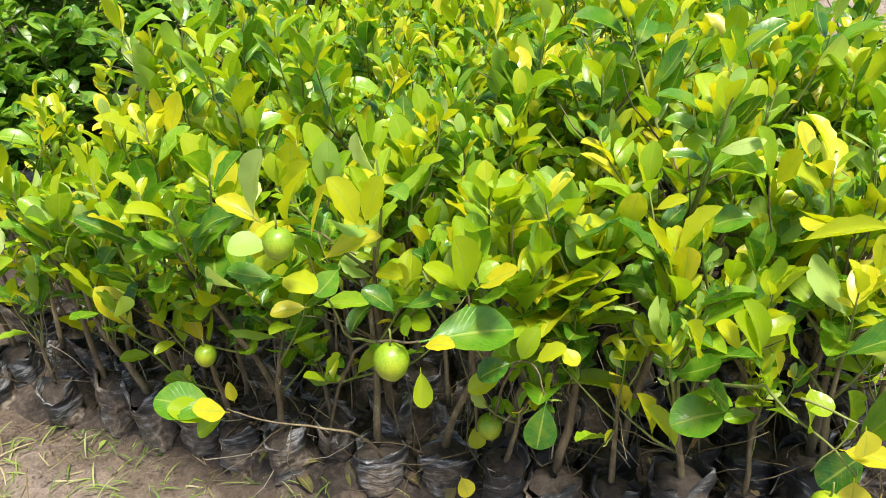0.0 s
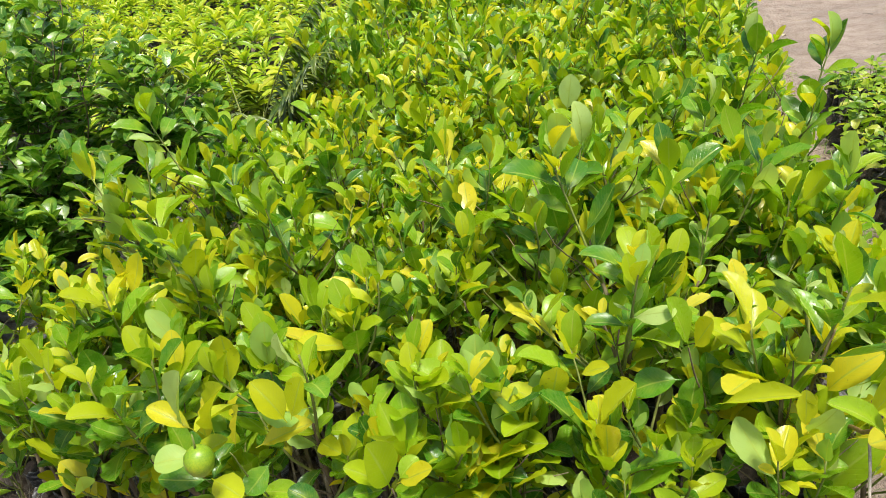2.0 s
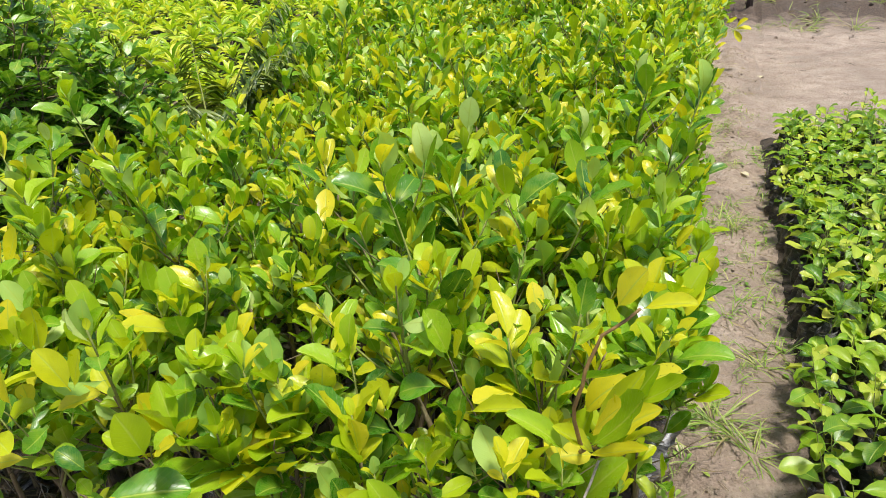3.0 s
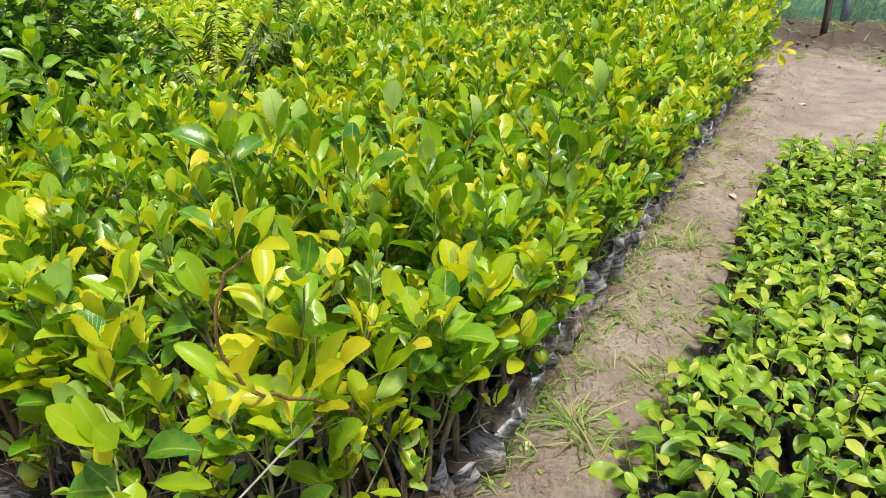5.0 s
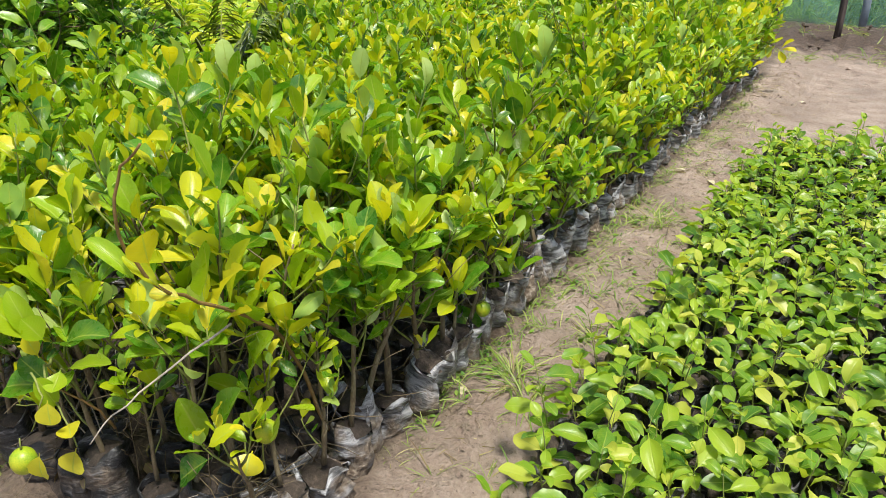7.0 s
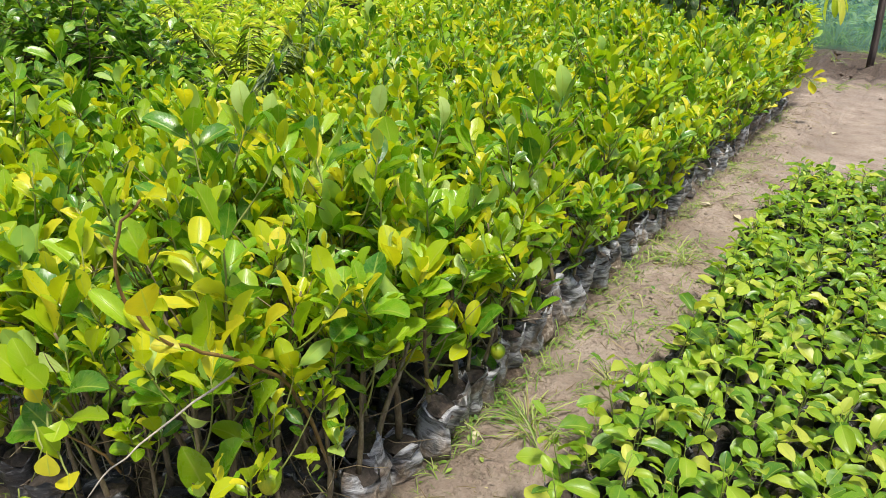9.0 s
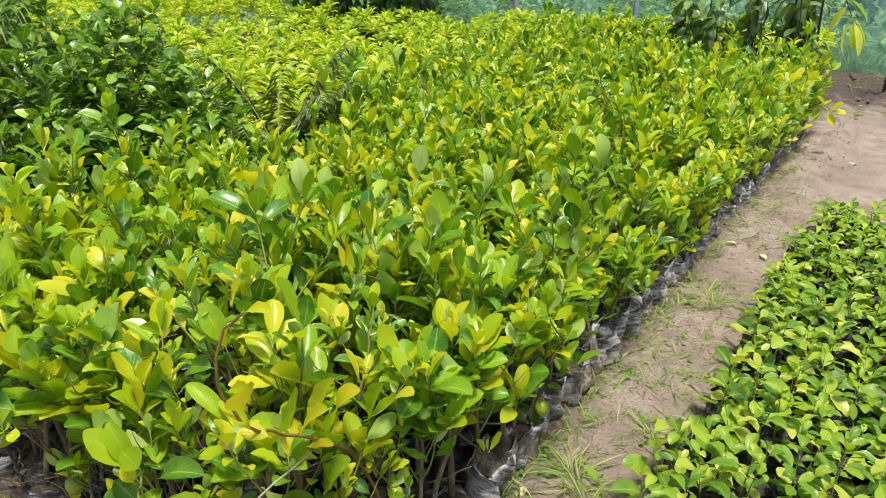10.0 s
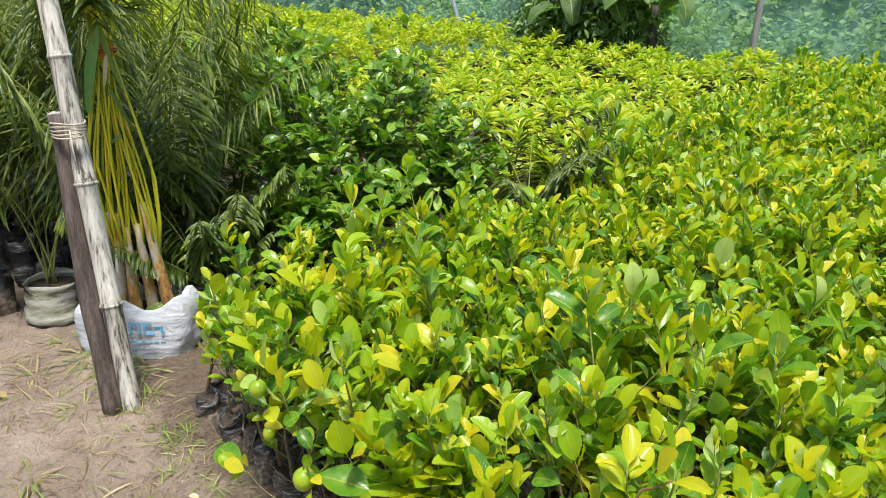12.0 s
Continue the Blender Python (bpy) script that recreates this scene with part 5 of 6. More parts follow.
for i, (x, y, grow, lean) in enumerate([(0.51, 5.3, 0.95, 7), (0.50, 5.6, 1.0, 8), (0.49, 5.85, 1.05, 9), (0.44, 6.1, 1.1, 6), (0.36, 6.32, 1.1, 4), (0.2, 6.4, 1.2, 0)]):
    end_lime(x, y, 820 + i, grow, lean)


def hanging_branch():
    """A mango branch that reaches over the path from the saplings, its leaves hanging."""
    tree = thing("mango_sapling", pose(0.50, 6.75, 0), "slim mango sapling with a branch of hanging green leaves", "sapling")
    g = Geo()
    g.tube([(0, 0, -0.02), (0.01, 0, 0.5), (0.0, -0.02, 1.0), (0.05, -0.1, 1.15), (0.14, -0.25, 1.1), (0.24, -0.36, 0.92)], [0.012, 0.011, 0.009, 0.007, 0.005, 0.003], 7)
    part("stem", g, [stake_wood], tree)
    for k, (dx, dz, turn, rise, size) in enumerate([(0.24, 0.92, 100, -75, 1.2), (0.25, 0.9, 250, -62, 1.25), (0.24, 0.92, 300, -45, 1.1), (0.25, 0.9, 200, -70, 1.0), (0.2, 1.0, 60, -50, 1.1), (0.18, 1.04, 280, -35, 1.1)]):
        g = Geo()
        g.leaf(leaf_shape(0.19, 0.055, 9, 5, 0.35, 0.5, 0.02, 0.6, 0.06, seed=k), leaf_pose((dx, -0.36 + 0.03 * k, dz), turn, rise, 20, size))
        part("leaf", g, [mango_leaf], tree)


hanging_branch()


# ---- fruit on the limes ----
def fruit_mesh():
    g = Geo()
    g.lathe([(0.0008, -0.0245), (0.004, -0.0225), (0.011, -0.0185), (0.0165, -0.012), (0.0195, -0.003), (0.0198, 0.004), (0.0175, 0.012), (0.012, 0.018), (0.005, 0.021), (0.0008, 0.0213)], 18, 0, lambda a, z, r: (0.0004 * math.sin(a * 3 + z * 90), 0))
    g.tube([(0, 0, 0.020), (0.002, 0, 0.030), (0.001, 0.002, 0.042)], [0.0016, 0.0013, 0.0012], 5, 1)
    return g.mesh("fruit", [lime_skin, green_stem])


fruit = fruit_mesh()
for x, y, z, size in FRUIT:
    near = min(SEEDLING_POSES, key=lambda s: (s[1].translation.xy - Vector((x, y))).length)
    part("fruit", fruit, [], near[0], "round green lime", m=near[1].inverted() @ Matrix.Translation((x, y, z)) @ Matrix.Scale(size, 4))


# ---- grass and litter on the mud ----
def grass_tuft(x, y, size, count, seed, flat=0.0, dry=0.25):
    rng = random.Random(seed)
    tuft = thing("grass_tuft", pose(x, y, ground_height(x, y) - 0.004), "tuft of trampled grass with green and straw-coloured blades on mud", "grass tuft", "grass tufts on the path")
    blades = [leaf_shape(0.14, 0.0052, 6, 3, 0.5, c, 0.0, 0.45, 0, 0.4) for c in (0.6, 1.2, 1.8)]
    g = Geo()
    for _ in range(count):
        r = abs(rng.gauss(0, 0.045 if flat > 0.4 else 0.022)) * size
        a = rng.uniform(0, 6.283)
        g.leaf(rng.choice(blades), leaf_pose((r * math.cos(a), r * math.sin(a), 0), math.degrees(a) - 90 + rng.uniform(-75, 75), rng.uniform(12, 75) * (1 - flat), rng.uniform(-40, 40), size * rng.uniform(0.4, 1.15)), 1 if rng.random() < dry else 0)
    part("tuft", g, [grass_blade, straw], tuft)


TUFTS = [(0.68, 1.84, 0.95, 70), (0.73, 1.78, 0.8, 44), (0.64, 1.90, 0.7, 34), (0.77, 1.72, 0.75, 34), (0.80, 2.13, 0.7, 30), (0.86, 2.2, 0.9, 34), (0.66, 2.1, 0.6, 26), (0.62, 2.3, 0.7, 30), (0.69, 3.12, 0.95, 46), (0.75, 3.05, 0.8, 36), (0.82, 3.2, 0.7, 30), (0.84, 2.7, 0.6, 24), (0.60, 2.75, 0.6, 24), (0.58, 1.95, 0.6, 24), (0.64, 2.62, 0.5, 20), (0.85, 3.6, 0.6, 20), (0.62, 4.6, 0.9, 34), (0.60, 1.55, 0.5, 10), (0.72, 4.4, 0.7, 24), (0.66, 5.3, 0.8, 30), (0.88, 1.62, 0.6, 18), (0.80, 1.45, 0.4, 12),
         (-1.62, 0.72, 0.9, 30), (-1.75, 0.86, 0.8, 26), (-1.55, 0.95, 0.8, 30), (-1.42, 0.72, 0.8, 28), (-1.35, 0.84, 0.8, 24), (-1.85, 0.62, 0.8, 26), (-1.2, 0.62, 0.7, 22), (-2.0, 0.95, 0.7, 24), (-1.30, 0.98, 0.5, 16), (-2.15, 0.7, 0.7, 22), (-1.68, 0.5, 0.7, 22), (-1.086, 0.94, 0.75, 12), (-0.69, 0.95, 0.8, 16), (-0.70, 1.0, 0.9, 12), (-1.12, 0.90, 0.7, 12), (-0.72, 0.86, 0.6, 14), (-0.55, 0.9, 0.7, 16), (-1.0, 0.70, 0.6, 14)]
rng_tuft = random.Random(5)
for _ in range(26):
    TUFTS.append((rng_tuft.gauss(0.72, 0.1), rng_tuft.uniform(1.4, 5.5), rng_tuft.uniform(0.3, 0.7), rng_tuft.randint(8, 20)))
for _ in range(16):
    TUFTS.append((rng_tuft.uniform(-2.3, -1.1), rng_tuft.uniform(0.4, 0.95), rng_tuft.uniform(0.6, 1.25), rng_tuft.randint(14, 34)))
for _ in range(70):
    TUFTS.append((rng_tuft.uniform(0.55, 0.66), rng_tuft.uniform(1.35, 5.0), rng_tuft.uniform(0.2, 0.45), rng_tuft.randint(8, 16)))
for _ in range(45):
    TUFTS.append((rng_tuft.uniform(0.1, 3.2), rng_tuft.uniform(7.6, 9.8), rng_tuft.uniform(0.8, 1.8), rng_tuft.randint(14, 26)))
for i, (x, y, size, count) in enumerate(TUFTS):
    left = x < -0.5
    grass_tuft(x, y, size, count, 200 + i, 0.5 if left and i % 4 else 0.35 if i % 3 else 0.1, 0.6 if left else 0.14)


def litter():
    rng = random.Random(31)
    g = Geo()
    bit = leaf_shape(0.035, 0.0018, 3, 3, 0.3, 0.5, 0.0, 0.5)
    for _ in range(1500):
        if rng.random() < 0.6:
            x, y = rng.gauss(0.72, 0.12), rng.uniform(1.3, 6.8)
        else:
            x, y = rng.uniform(-2.4, -0.2), rng.uniform(0.35, 1.05)
        g.leaf(bit, leaf_pose((x, y, ground_height(x, y) + 0.003), rng.uniform(0, 360), rng.uniform(-4, 10), rng.uniform(0, 90), rng.uniform(0.4, 1.8)), 0)
    for _ in range(900):
        x, y = rng.uniform(0.55, 3.0), rng.gauss(7.9, 0.9)
        g.leaf(bit, leaf_pose((x, y, ground_height(x, y) + 0.003), rng.uniform(0, 360), rng.uniform(-4, 10), rng.uniform(0, 90), rng.uniform(0.6, 2.4)), 1)
    tagged(part("straw_litter", g, [straw, dead_twig]), "bits of dry straw and twig trodden into the mud", "litter", kind="stuff")
    g = Geo()
    for _ in range(520):
        if rng.random() < 0.5:
            x, y = rng.uniform(-1.2, 0.5), 0
            y = line_at(BED_FRONT, x) + abs(rng.gauss(0, 0.10))
        else:
            x, y = RIGHT_EDGE - abs(rng.gauss(0, 0.09)), rng.uniform(1.0, 6.5)
        line = bend((x, y, rng.uniform(0.02, 0.14)), rng.uniform(0, 360), rng.uniform(-5, 75), rng.uniform(0.06, 0.2), 4, rng.uniform(-4, 4), 14, rng)
        g.tube(line, [0.0016, 0.0014, 0.0012, 0.001, 0.0007], 4, 0 if rng.random() < 0.85 else 1)
    tagged(part("dry_twigs", g, [bark, dead_twig]), "dry twigs and roots tangled among the lime stems", "twigs", kind="stuff")
    g = Geo()
    flake = leaf_shape(0.05, 0.026, 4, 3, 0.5, 0.8, 0.004, 0.7, 0.2)
    for _ in range(300):
        if rng.random() < 0.5:
            x = rng.uniform(-1.2, 0.5)
            y = line_at(BED_FRONT, x) + abs(rng.gauss(0.02, 0.09))
        else:
            x, y = RIGHT_EDGE - abs(rng.gauss(0, 0.09)), rng.uniform(1.0, 6.5)
        g.leaf(flake, leaf_pose((x, y, ground_height(x, y) + rng.uniform(0.01, 0.05)), rng.uniform(0, 360), rng.uniform(-15, 25), rng.uniform(-40, 40), rng.uniform(0.6, 1.2)))
    tagged(part("leaf_litter", g, [brown_leaf]), "brown dead leaves lying between the bags", "leaf litter", kind="stuff")
    g = Geo()
    small = leaf_shape(0.014, 0.009, 3, 3, 0.3, 0.6, 0.004, 0.7)
    blade = leaf_shape(0.045, 0.0028, 4, 3, 0.4, 1.0, 0.0, 0.45)
    for _ in range(420):
        q = rng.random()
        if q < 0.45:
            cx, cy = 0.53 + abs(rng.gauss(0, 0.06)), rng.uniform(1.5, 6.4)
        elif q < 0.7:
            cx, cy = rng.gauss(0.72, 0.10), rng.choice((2.05, 2.3, 2.6, 2.9, 3.15, 3.9, 4.7)) + rng.gauss(0, 0.12)
        elif q < 0.8:
            cx, cy = 0.89 + rng.gauss(0, 0.025), rng.uniform(1.5, 4.2)
        else:
            cx, cy = rng.uniform(-2.3, -0.1), rng.uniform(0.80, 1.0)
        for _ in range(rng.randint(3, 9)):
            x, y = cx + rng.gauss(0, 0.02), cy + rng.gauss(0, 0.02)
            at = (x, y, ground_height(x, y) + 0.002)
            if rng.random() < (0.25 if cx > 0 else 0.03):
                g.leaf(small, leaf_pose(at, rng.uniform(0, 360), rng.uniform(5, 60), 0, rng.uniform(0.6, 1.6)), 1)
            else:
                g.leaf(blade, leaf_pose(at, rng.uniform(0, 360), rng.uniform(15, 75), 0, rng.uniform(0.6, 1.6)), 0)
    crumbs = Geo()
    for _ in range(2600):
        q = rng.random()
        if q < 0.3:
            x = rng.uniform(-1.3, 0.5)
            y = line_at(BED_FRONT, x) - 0.04 - abs(rng.gauss(0, 0.12))
        elif q < 0.75:
            x, y = rng.gauss(0.72, 0.13), rng.uniform(1.2, 7.6)
        elif q < 0.88:
            x, y = rng.uniform(-2.4, -0.9), rng.uniform(0.35, 1.0)
        else:
            x, y = rng.uniform(0.5, 3.0), rng.uniform(7.4, 9.6)
        r = 0.0025 + 0.009 * rng.random() ** 3 * (2.5 if y > 7.4 else 1)
        z = ground_height(x, y) + r * 0.2
        ring = [(x + r * rng.uniform(0.7, 1.2) * math.cos(a), y + r * rng.uniform(0.7, 1.2) * math.sin(a), z + r * rng.uniform(-0.2, 0.2)) for a in (0.0, 1.26, 2.5, 3.77, 5.0)]
        crumbs.add([(x, y, z + r * rng.uniform(0.5, 0.9)), *ring, (x, y, z - r)], [[0, 1 + k, 1 + (k + 1) % 5] for k in range(5)] + [[6, 1 + (k + 1) % 5, 1 + k] for k in range(5)])
    tagged(part("soil_crumbs", crumbs, [mud], smooth=False), "loose crumbs and clods of brown mud", "soil crumbs", kind="stuff")
    tagged(part("small_weeds", g, [grass_blade, weed_leaf]), "tiny green weeds and grass sprouting from the mud", "weeds", kind="stuff")
    leaf = leaf_shape(0.055, 0.034, 7, 5, 0.25, 0.5, 0.004, 0.7, 0.1)
    for x, y, size in ((0.67, 3.78, 1.1), (0.90, 1.66, 0.8), (0.78, 3.72, 0.8), (0.97, 5.93, 1.3), (0.60, 1.72, 0.6), (-1.9, 0.5, 1.0), (-0.9, 0.8, 0.6)):
        g = Geo()
        g.leaf(leaf, Matrix.Identity(4))
        ob = part("fallen_leaf", g, [dead_leaf], m=leaf_pose((x, y, ground_height(x, y) + 0.007), rng.uniform(0, 360), 6, 8, size))
        tagged(ob, "pale dry fallen leaf lying on the mud", "fallen leaf", "fallen leaves")


litter()


# ---- single shoots and leaves that stand out of the block ----
def shoot(points, radius, wood, leaves, label=""):
    """A branch of the nearest lime, with leaves given as base, tip, width and kind of blade."""
    near = min(SEEDLING_POSES, key=lambda s: (s[1].translation.xy - Vector(points[-1][:2])).length)
    back = near[1].inverted()
    g = Geo()
    pts = [Vector(p) for p in points]
    fine = [along(pts, t) for t in np.linspace(0, 1, 3 * len(pts))]
    fine = [p + Vector((noise.noise(p * 30), noise.noise(p * 30 + Vector((5, 0, 0))), noise.noise(p * 30 + Vector((9, 0, 0))))) * 0.004 for p in fine]
    g.tube(fine, [0.75 * radius * (1 - 0.6 * (1 - i / len(fine))) for i in range(len(fine))], 7)
    part("branch", g, [wood], near[0], label, m=back)
    for i, (base, tip, width, kind) in enumerate(leaves):
        part("leaf", FINE_MESHES[i % 7][kind], [], near[0], m=back @ leaf_between(base, tip, width))


shoot([(-0.172, 0.800, 0.513), (-0.205, 0.810, 0.502), (-0.246, 0.830, 0.483), (-0.302, 0.880, 0.419), (-0.378, 0.950, 0.277), (-0.435, 1.000, 0.121), (-0.452, 1.010, 0.066)], 0.0046, bark,
      [((-0.174, 0.800, 0.512), (-0.065, 0.860, 0.514), 0.069, 0), ((-0.170, 0.800, 0.506), (-0.129, 0.790, 0.526), 0.025, 1), ((-0.208, 0.840, 0.532), (-0.143, 0.840, 0.561), 0.025, 0), ((-0.211, 0.830, 0.529), (-0.241, 0.820, 0.575), 0.032, 0), ((-0.174, 0.800, 0.473), (-0.167, 0.780, 0.423), 0.029, 1), ((-0.190, 0.810, 0.507), (-0.197, 0.800, 0.551), 0.021, 0), ((-0.267, 0.840, 0.474), (-0.238, 0.860, 0.425), 0.024, 0), ((-0.349, 0.880, 0.493), (-0.269, 0.860, 0.527), 0.032, 0)])
shoot([(-0.317, 0.820, 0.627), (-0.324, 0.840, 0.575), (-0.312, 0.880, 0.441), (-0.246, 0.830, 0.482)], 0.003, green_stem,
      [((-0.399, 0.840, 0.641), (-0.366, 0.810, 0.748), 0.052, 2), ((-0.352, 0.840, 0.635), (-0.314, 0.800, 0.747), 0.044, 1), ((-0.317, 0.830, 0.625), (-0.274, 0.800, 0.719), 0.026, 3), ((-0.355, 0.800, 0.629), (-0.392, 0.770, 0.653), 0.041, 2), ((-0.353, 0.910, 0.548), (-0.268, 0.930, 0.589), 0.042, 3), ((-0.366, 0.820, 0.572), (-0.422, 0.790, 0.588), 0.035, 0), ((-0.364, 0.820, 0.574), (-0.303, 0.790, 0.588), 0.038, 1), ((-0.339, 0.840, 0.518), (-0.381, 0.810, 0.525), 0.028, 3), ((-0.281, 0.900, 0.610), (-0.294, 0.880, 0.690), 0.046, 1), ((-0.274, 0.900, 0.614), (-0.244, 0.900, 0.687), 0.039, 1), ((-0.433, 0.860, 0.639), (-0.508, 0.850, 0.625), 0.048, 0), ((-0.381, 0.840, 0.637), (-0.445, 0.840, 0.674), 0.035, 1), ((-0.295, 0.860, 0.575), (-0.319, 0.830, 0.542), 0.039, 0)])
shoot([(-0.395, 1.050, 0.584), (-0.407, 1.060, 0.502), (-0.425, 1.080, 0.378), (-0.451, 1.100, 0.211)], 0.0035, bark,
      [((-0.395, 1.050, 0.584), (-0.380, 1.040, 0.672), 0.046, 2), ((-0.394, 1.050, 0.579), (-0.360, 1.050, 0.658), 0.030, 0), ((-0.402, 1.050, 0.579), (-0.410, 1.030, 0.634), 0.029, 1), ((-0.389, 1.050, 0.570), (-0.327, 1.030, 0.598), 0.032, 1)])
shoot([(-0.658, 1.160, 0.538), (-0.682, 1.170, 0.444), (-0.721, 1.180, 0.281), (-0.755, 1.180, 0.103)], 0.0035, bark,
      [((-0.658, 1.160, 0.538), (-0.689, 1.150, 0.621), 0.041, 2), ((-0.660, 1.160, 0.532), (-0.631, 1.150, 0.603), 0.036, 1), ((-0.671, 1.160, 0.520), (-0.716, 1.140, 0.548), 0.037, 1), ((-0.659, 1.160, 0.515), (-0.594, 1.150, 0.552), 0.032, 0)])
shoot([(-0.478, 0.800, 0.348), (-0.445, 0.800, 0.337), (-0.360, 0.810, 0.330), (-0.305, 0.840, 0.301), (-0.305, 0.900, 0.221), (-0.320, 0.960, 0.135)], 0.0034, bark,
      [((-0.490, 0.800, 0.338), (-0.583, 0.780, 0.372), 0.063, 0), ((-0.512, 0.800, 0.322), (-0.548, 0.770, 0.369), 0.043, 1), ((-0.477, 0.800, 0.342), (-0.502, 0.760, 0.378), 0.040, 3), ((-0.488, 0.800, 0.329), (-0.524, 0.770, 0.323), 0.031, 0), ((-0.464, 0.800, 0.362), (-0.459, 0.790, 0.406), 0.019, 3)])
shoot([(-0.123, 0.860, 0.550), (-0.134, 0.900, 0.451), (-0.146, 0.960, 0.298), (-0.156, 1.000, 0.177)], 0.004, bark,
      [((-0.125, 0.860, 0.549), (-0.119, 0.830, 0.643), 0.054, 1), ((-0.132, 0.860, 0.554), (-0.164, 0.840, 0.603), 0.033, 1), ((-0.114, 0.860, 0.559), (-0.060, 0.850, 0.602), 0.031, 1), ((-0.111, 0.860, 0.565), (-0.089, 0.870, 0.597), 0.028, 0), ((-0.130, 0.860, 0.546), (-0.160, 0.830, 0.566), 0.029, 0), ((-0.115, 0.860, 0.544), (-0.062, 0.830, 0.569), 0.031, 0)])
shoot([(-0.013, 0.800, 0.454), (-0.034, 0.830, 0.480), (-0.069, 0.880, 0.437), (-0.106, 0.950, 0.313), (-0.131, 1.000, 0.169)], 0.0034, bark,
      [((-0.013, 0.800, 0.448), (-0.020, 0.770, 0.390), 0.042, 0), ((-0.065, 0.860, 0.452), (-0.106, 0.830, 0.448), 0.039, 0), ((-0.069, 0.860, 0.459), (-0.088, 0.850, 0.502), 0.033, 0), ((-0.054, 0.840, 0.469), (-0.037, 0.830, 0.523), 0.029, 1), ((-0.079, 0.870, 0.423), (-0.123, 0.840, 0.411), 0.036, 1), ((-0.000, 0.840, 0.504), (0.019, 0.820, 0.487), 0.024, 1), ((-0.034, 0.830, 0.480), (0.001, 0.820, 0.517), 0.026, 1)])
shoot([(0.364, 0.860, 0.343), (0.333, 0.870, 0.374), (0.285, 0.880, 0.405), (0.248, 0.900, 0.433), (0.211, 0.930, 0.403), (0.152, 0.970, 0.379), (0.161, 1.020, 0.234)], 0.004, green_stem,
      [((0.339, 0.870, 0.372), (0.387, 0.840, 0.393), 0.037, 3), ((0.361, 0.860, 0.339), (0.361, 0.840, 0.302), 0.052, 3), ((0.243, 0.900, 0.470), (0.198, 0.860, 0.558), 0.047, 1), ((0.233, 0.910, 0.461), (0.237, 0.880, 0.560), 0.038, 1), ((0.169, 0.940, 0.428), (0.155, 0.910, 0.509), 0.045, 1), ((0.131, 0.950, 0.442), (0.098, 0.930, 0.527), 0.033, 2), ((0.133, 0.950, 0.442), (0.137, 0.930, 0.504), 0.032, 0), ((0.260, 0.890, 0.456), (0.254, 0.880, 0.497), 0.027, 3), ((0.218, 0.920, 0.368), (0.144, 0.880, 0.375), 0.065, 0), ((0.218, 0.920, 0.368), (0.184, 0.900, 0.423), 0.041, 0), ((0.158, 0.950, 0.253), (0.134, 0.930, 0.350), 0.031, 1), ((0.123, 0.960, 0.264), (0.104, 0.930, 0.367), 0.033, 1), ((0.297, 0.900, 0.443), (0.314, 0.870, 0.418), 0.038, 1), ((0.302, 0.880, 0.379), (0.301, 0.860, 0.442), 0.032, 1), ((0.216, 0.900, 0.483), (0.185, 0.890, 0.527), 0.035, 1)])
shoot([(-0.184, 1.020, 0.153), (-0.171, 1.020, 0.194), (-0.159, 1.020, 0.246)], 0.002, green_stem,
      [((-0.157, 1.000, 0.208), (-0.152, 0.980, 0.165), 0.031, 1), ((-0.166, 0.920, 0.164), (-0.147, 0.900, 0.141), 0.032, 1)])
shoot([(0.249, 1.120, 0.611), (0.267, 1.140, 0.521), (0.294, 1.180, 0.401), (0.318, 1.200, 0.279)], 0.004, bark,
      [((0.249, 1.120, 0.611), (0.230, 1.100, 0.702), 0.047, 0), ((0.245, 1.120, 0.606), (0.216, 1.100, 0.667), 0.031, 2), ((0.255, 1.120, 0.611), (0.276, 1.100, 0.671), 0.039, 1), ((0.240, 1.100, 0.571), (0.173, 1.080, 0.576), 0.050, 0), ((0.285, 1.080, 0.546), (0.380, 1.050, 0.599), 0.034, 1)])
shoot([(0.099, 1.250, 0.563), (0.112, 1.260, 0.466), (0.127, 1.270, 0.325)], 0.0035, bark,
      [((0.096, 1.250, 0.568), (0.111, 1.240, 0.628), 0.038, 1), ((0.091, 1.250, 0.563), (0.061, 1.240, 0.619), 0.031, 0), ((0.103, 1.250, 0.564), (0.078, 1.220, 0.609), 0.032, 1)])
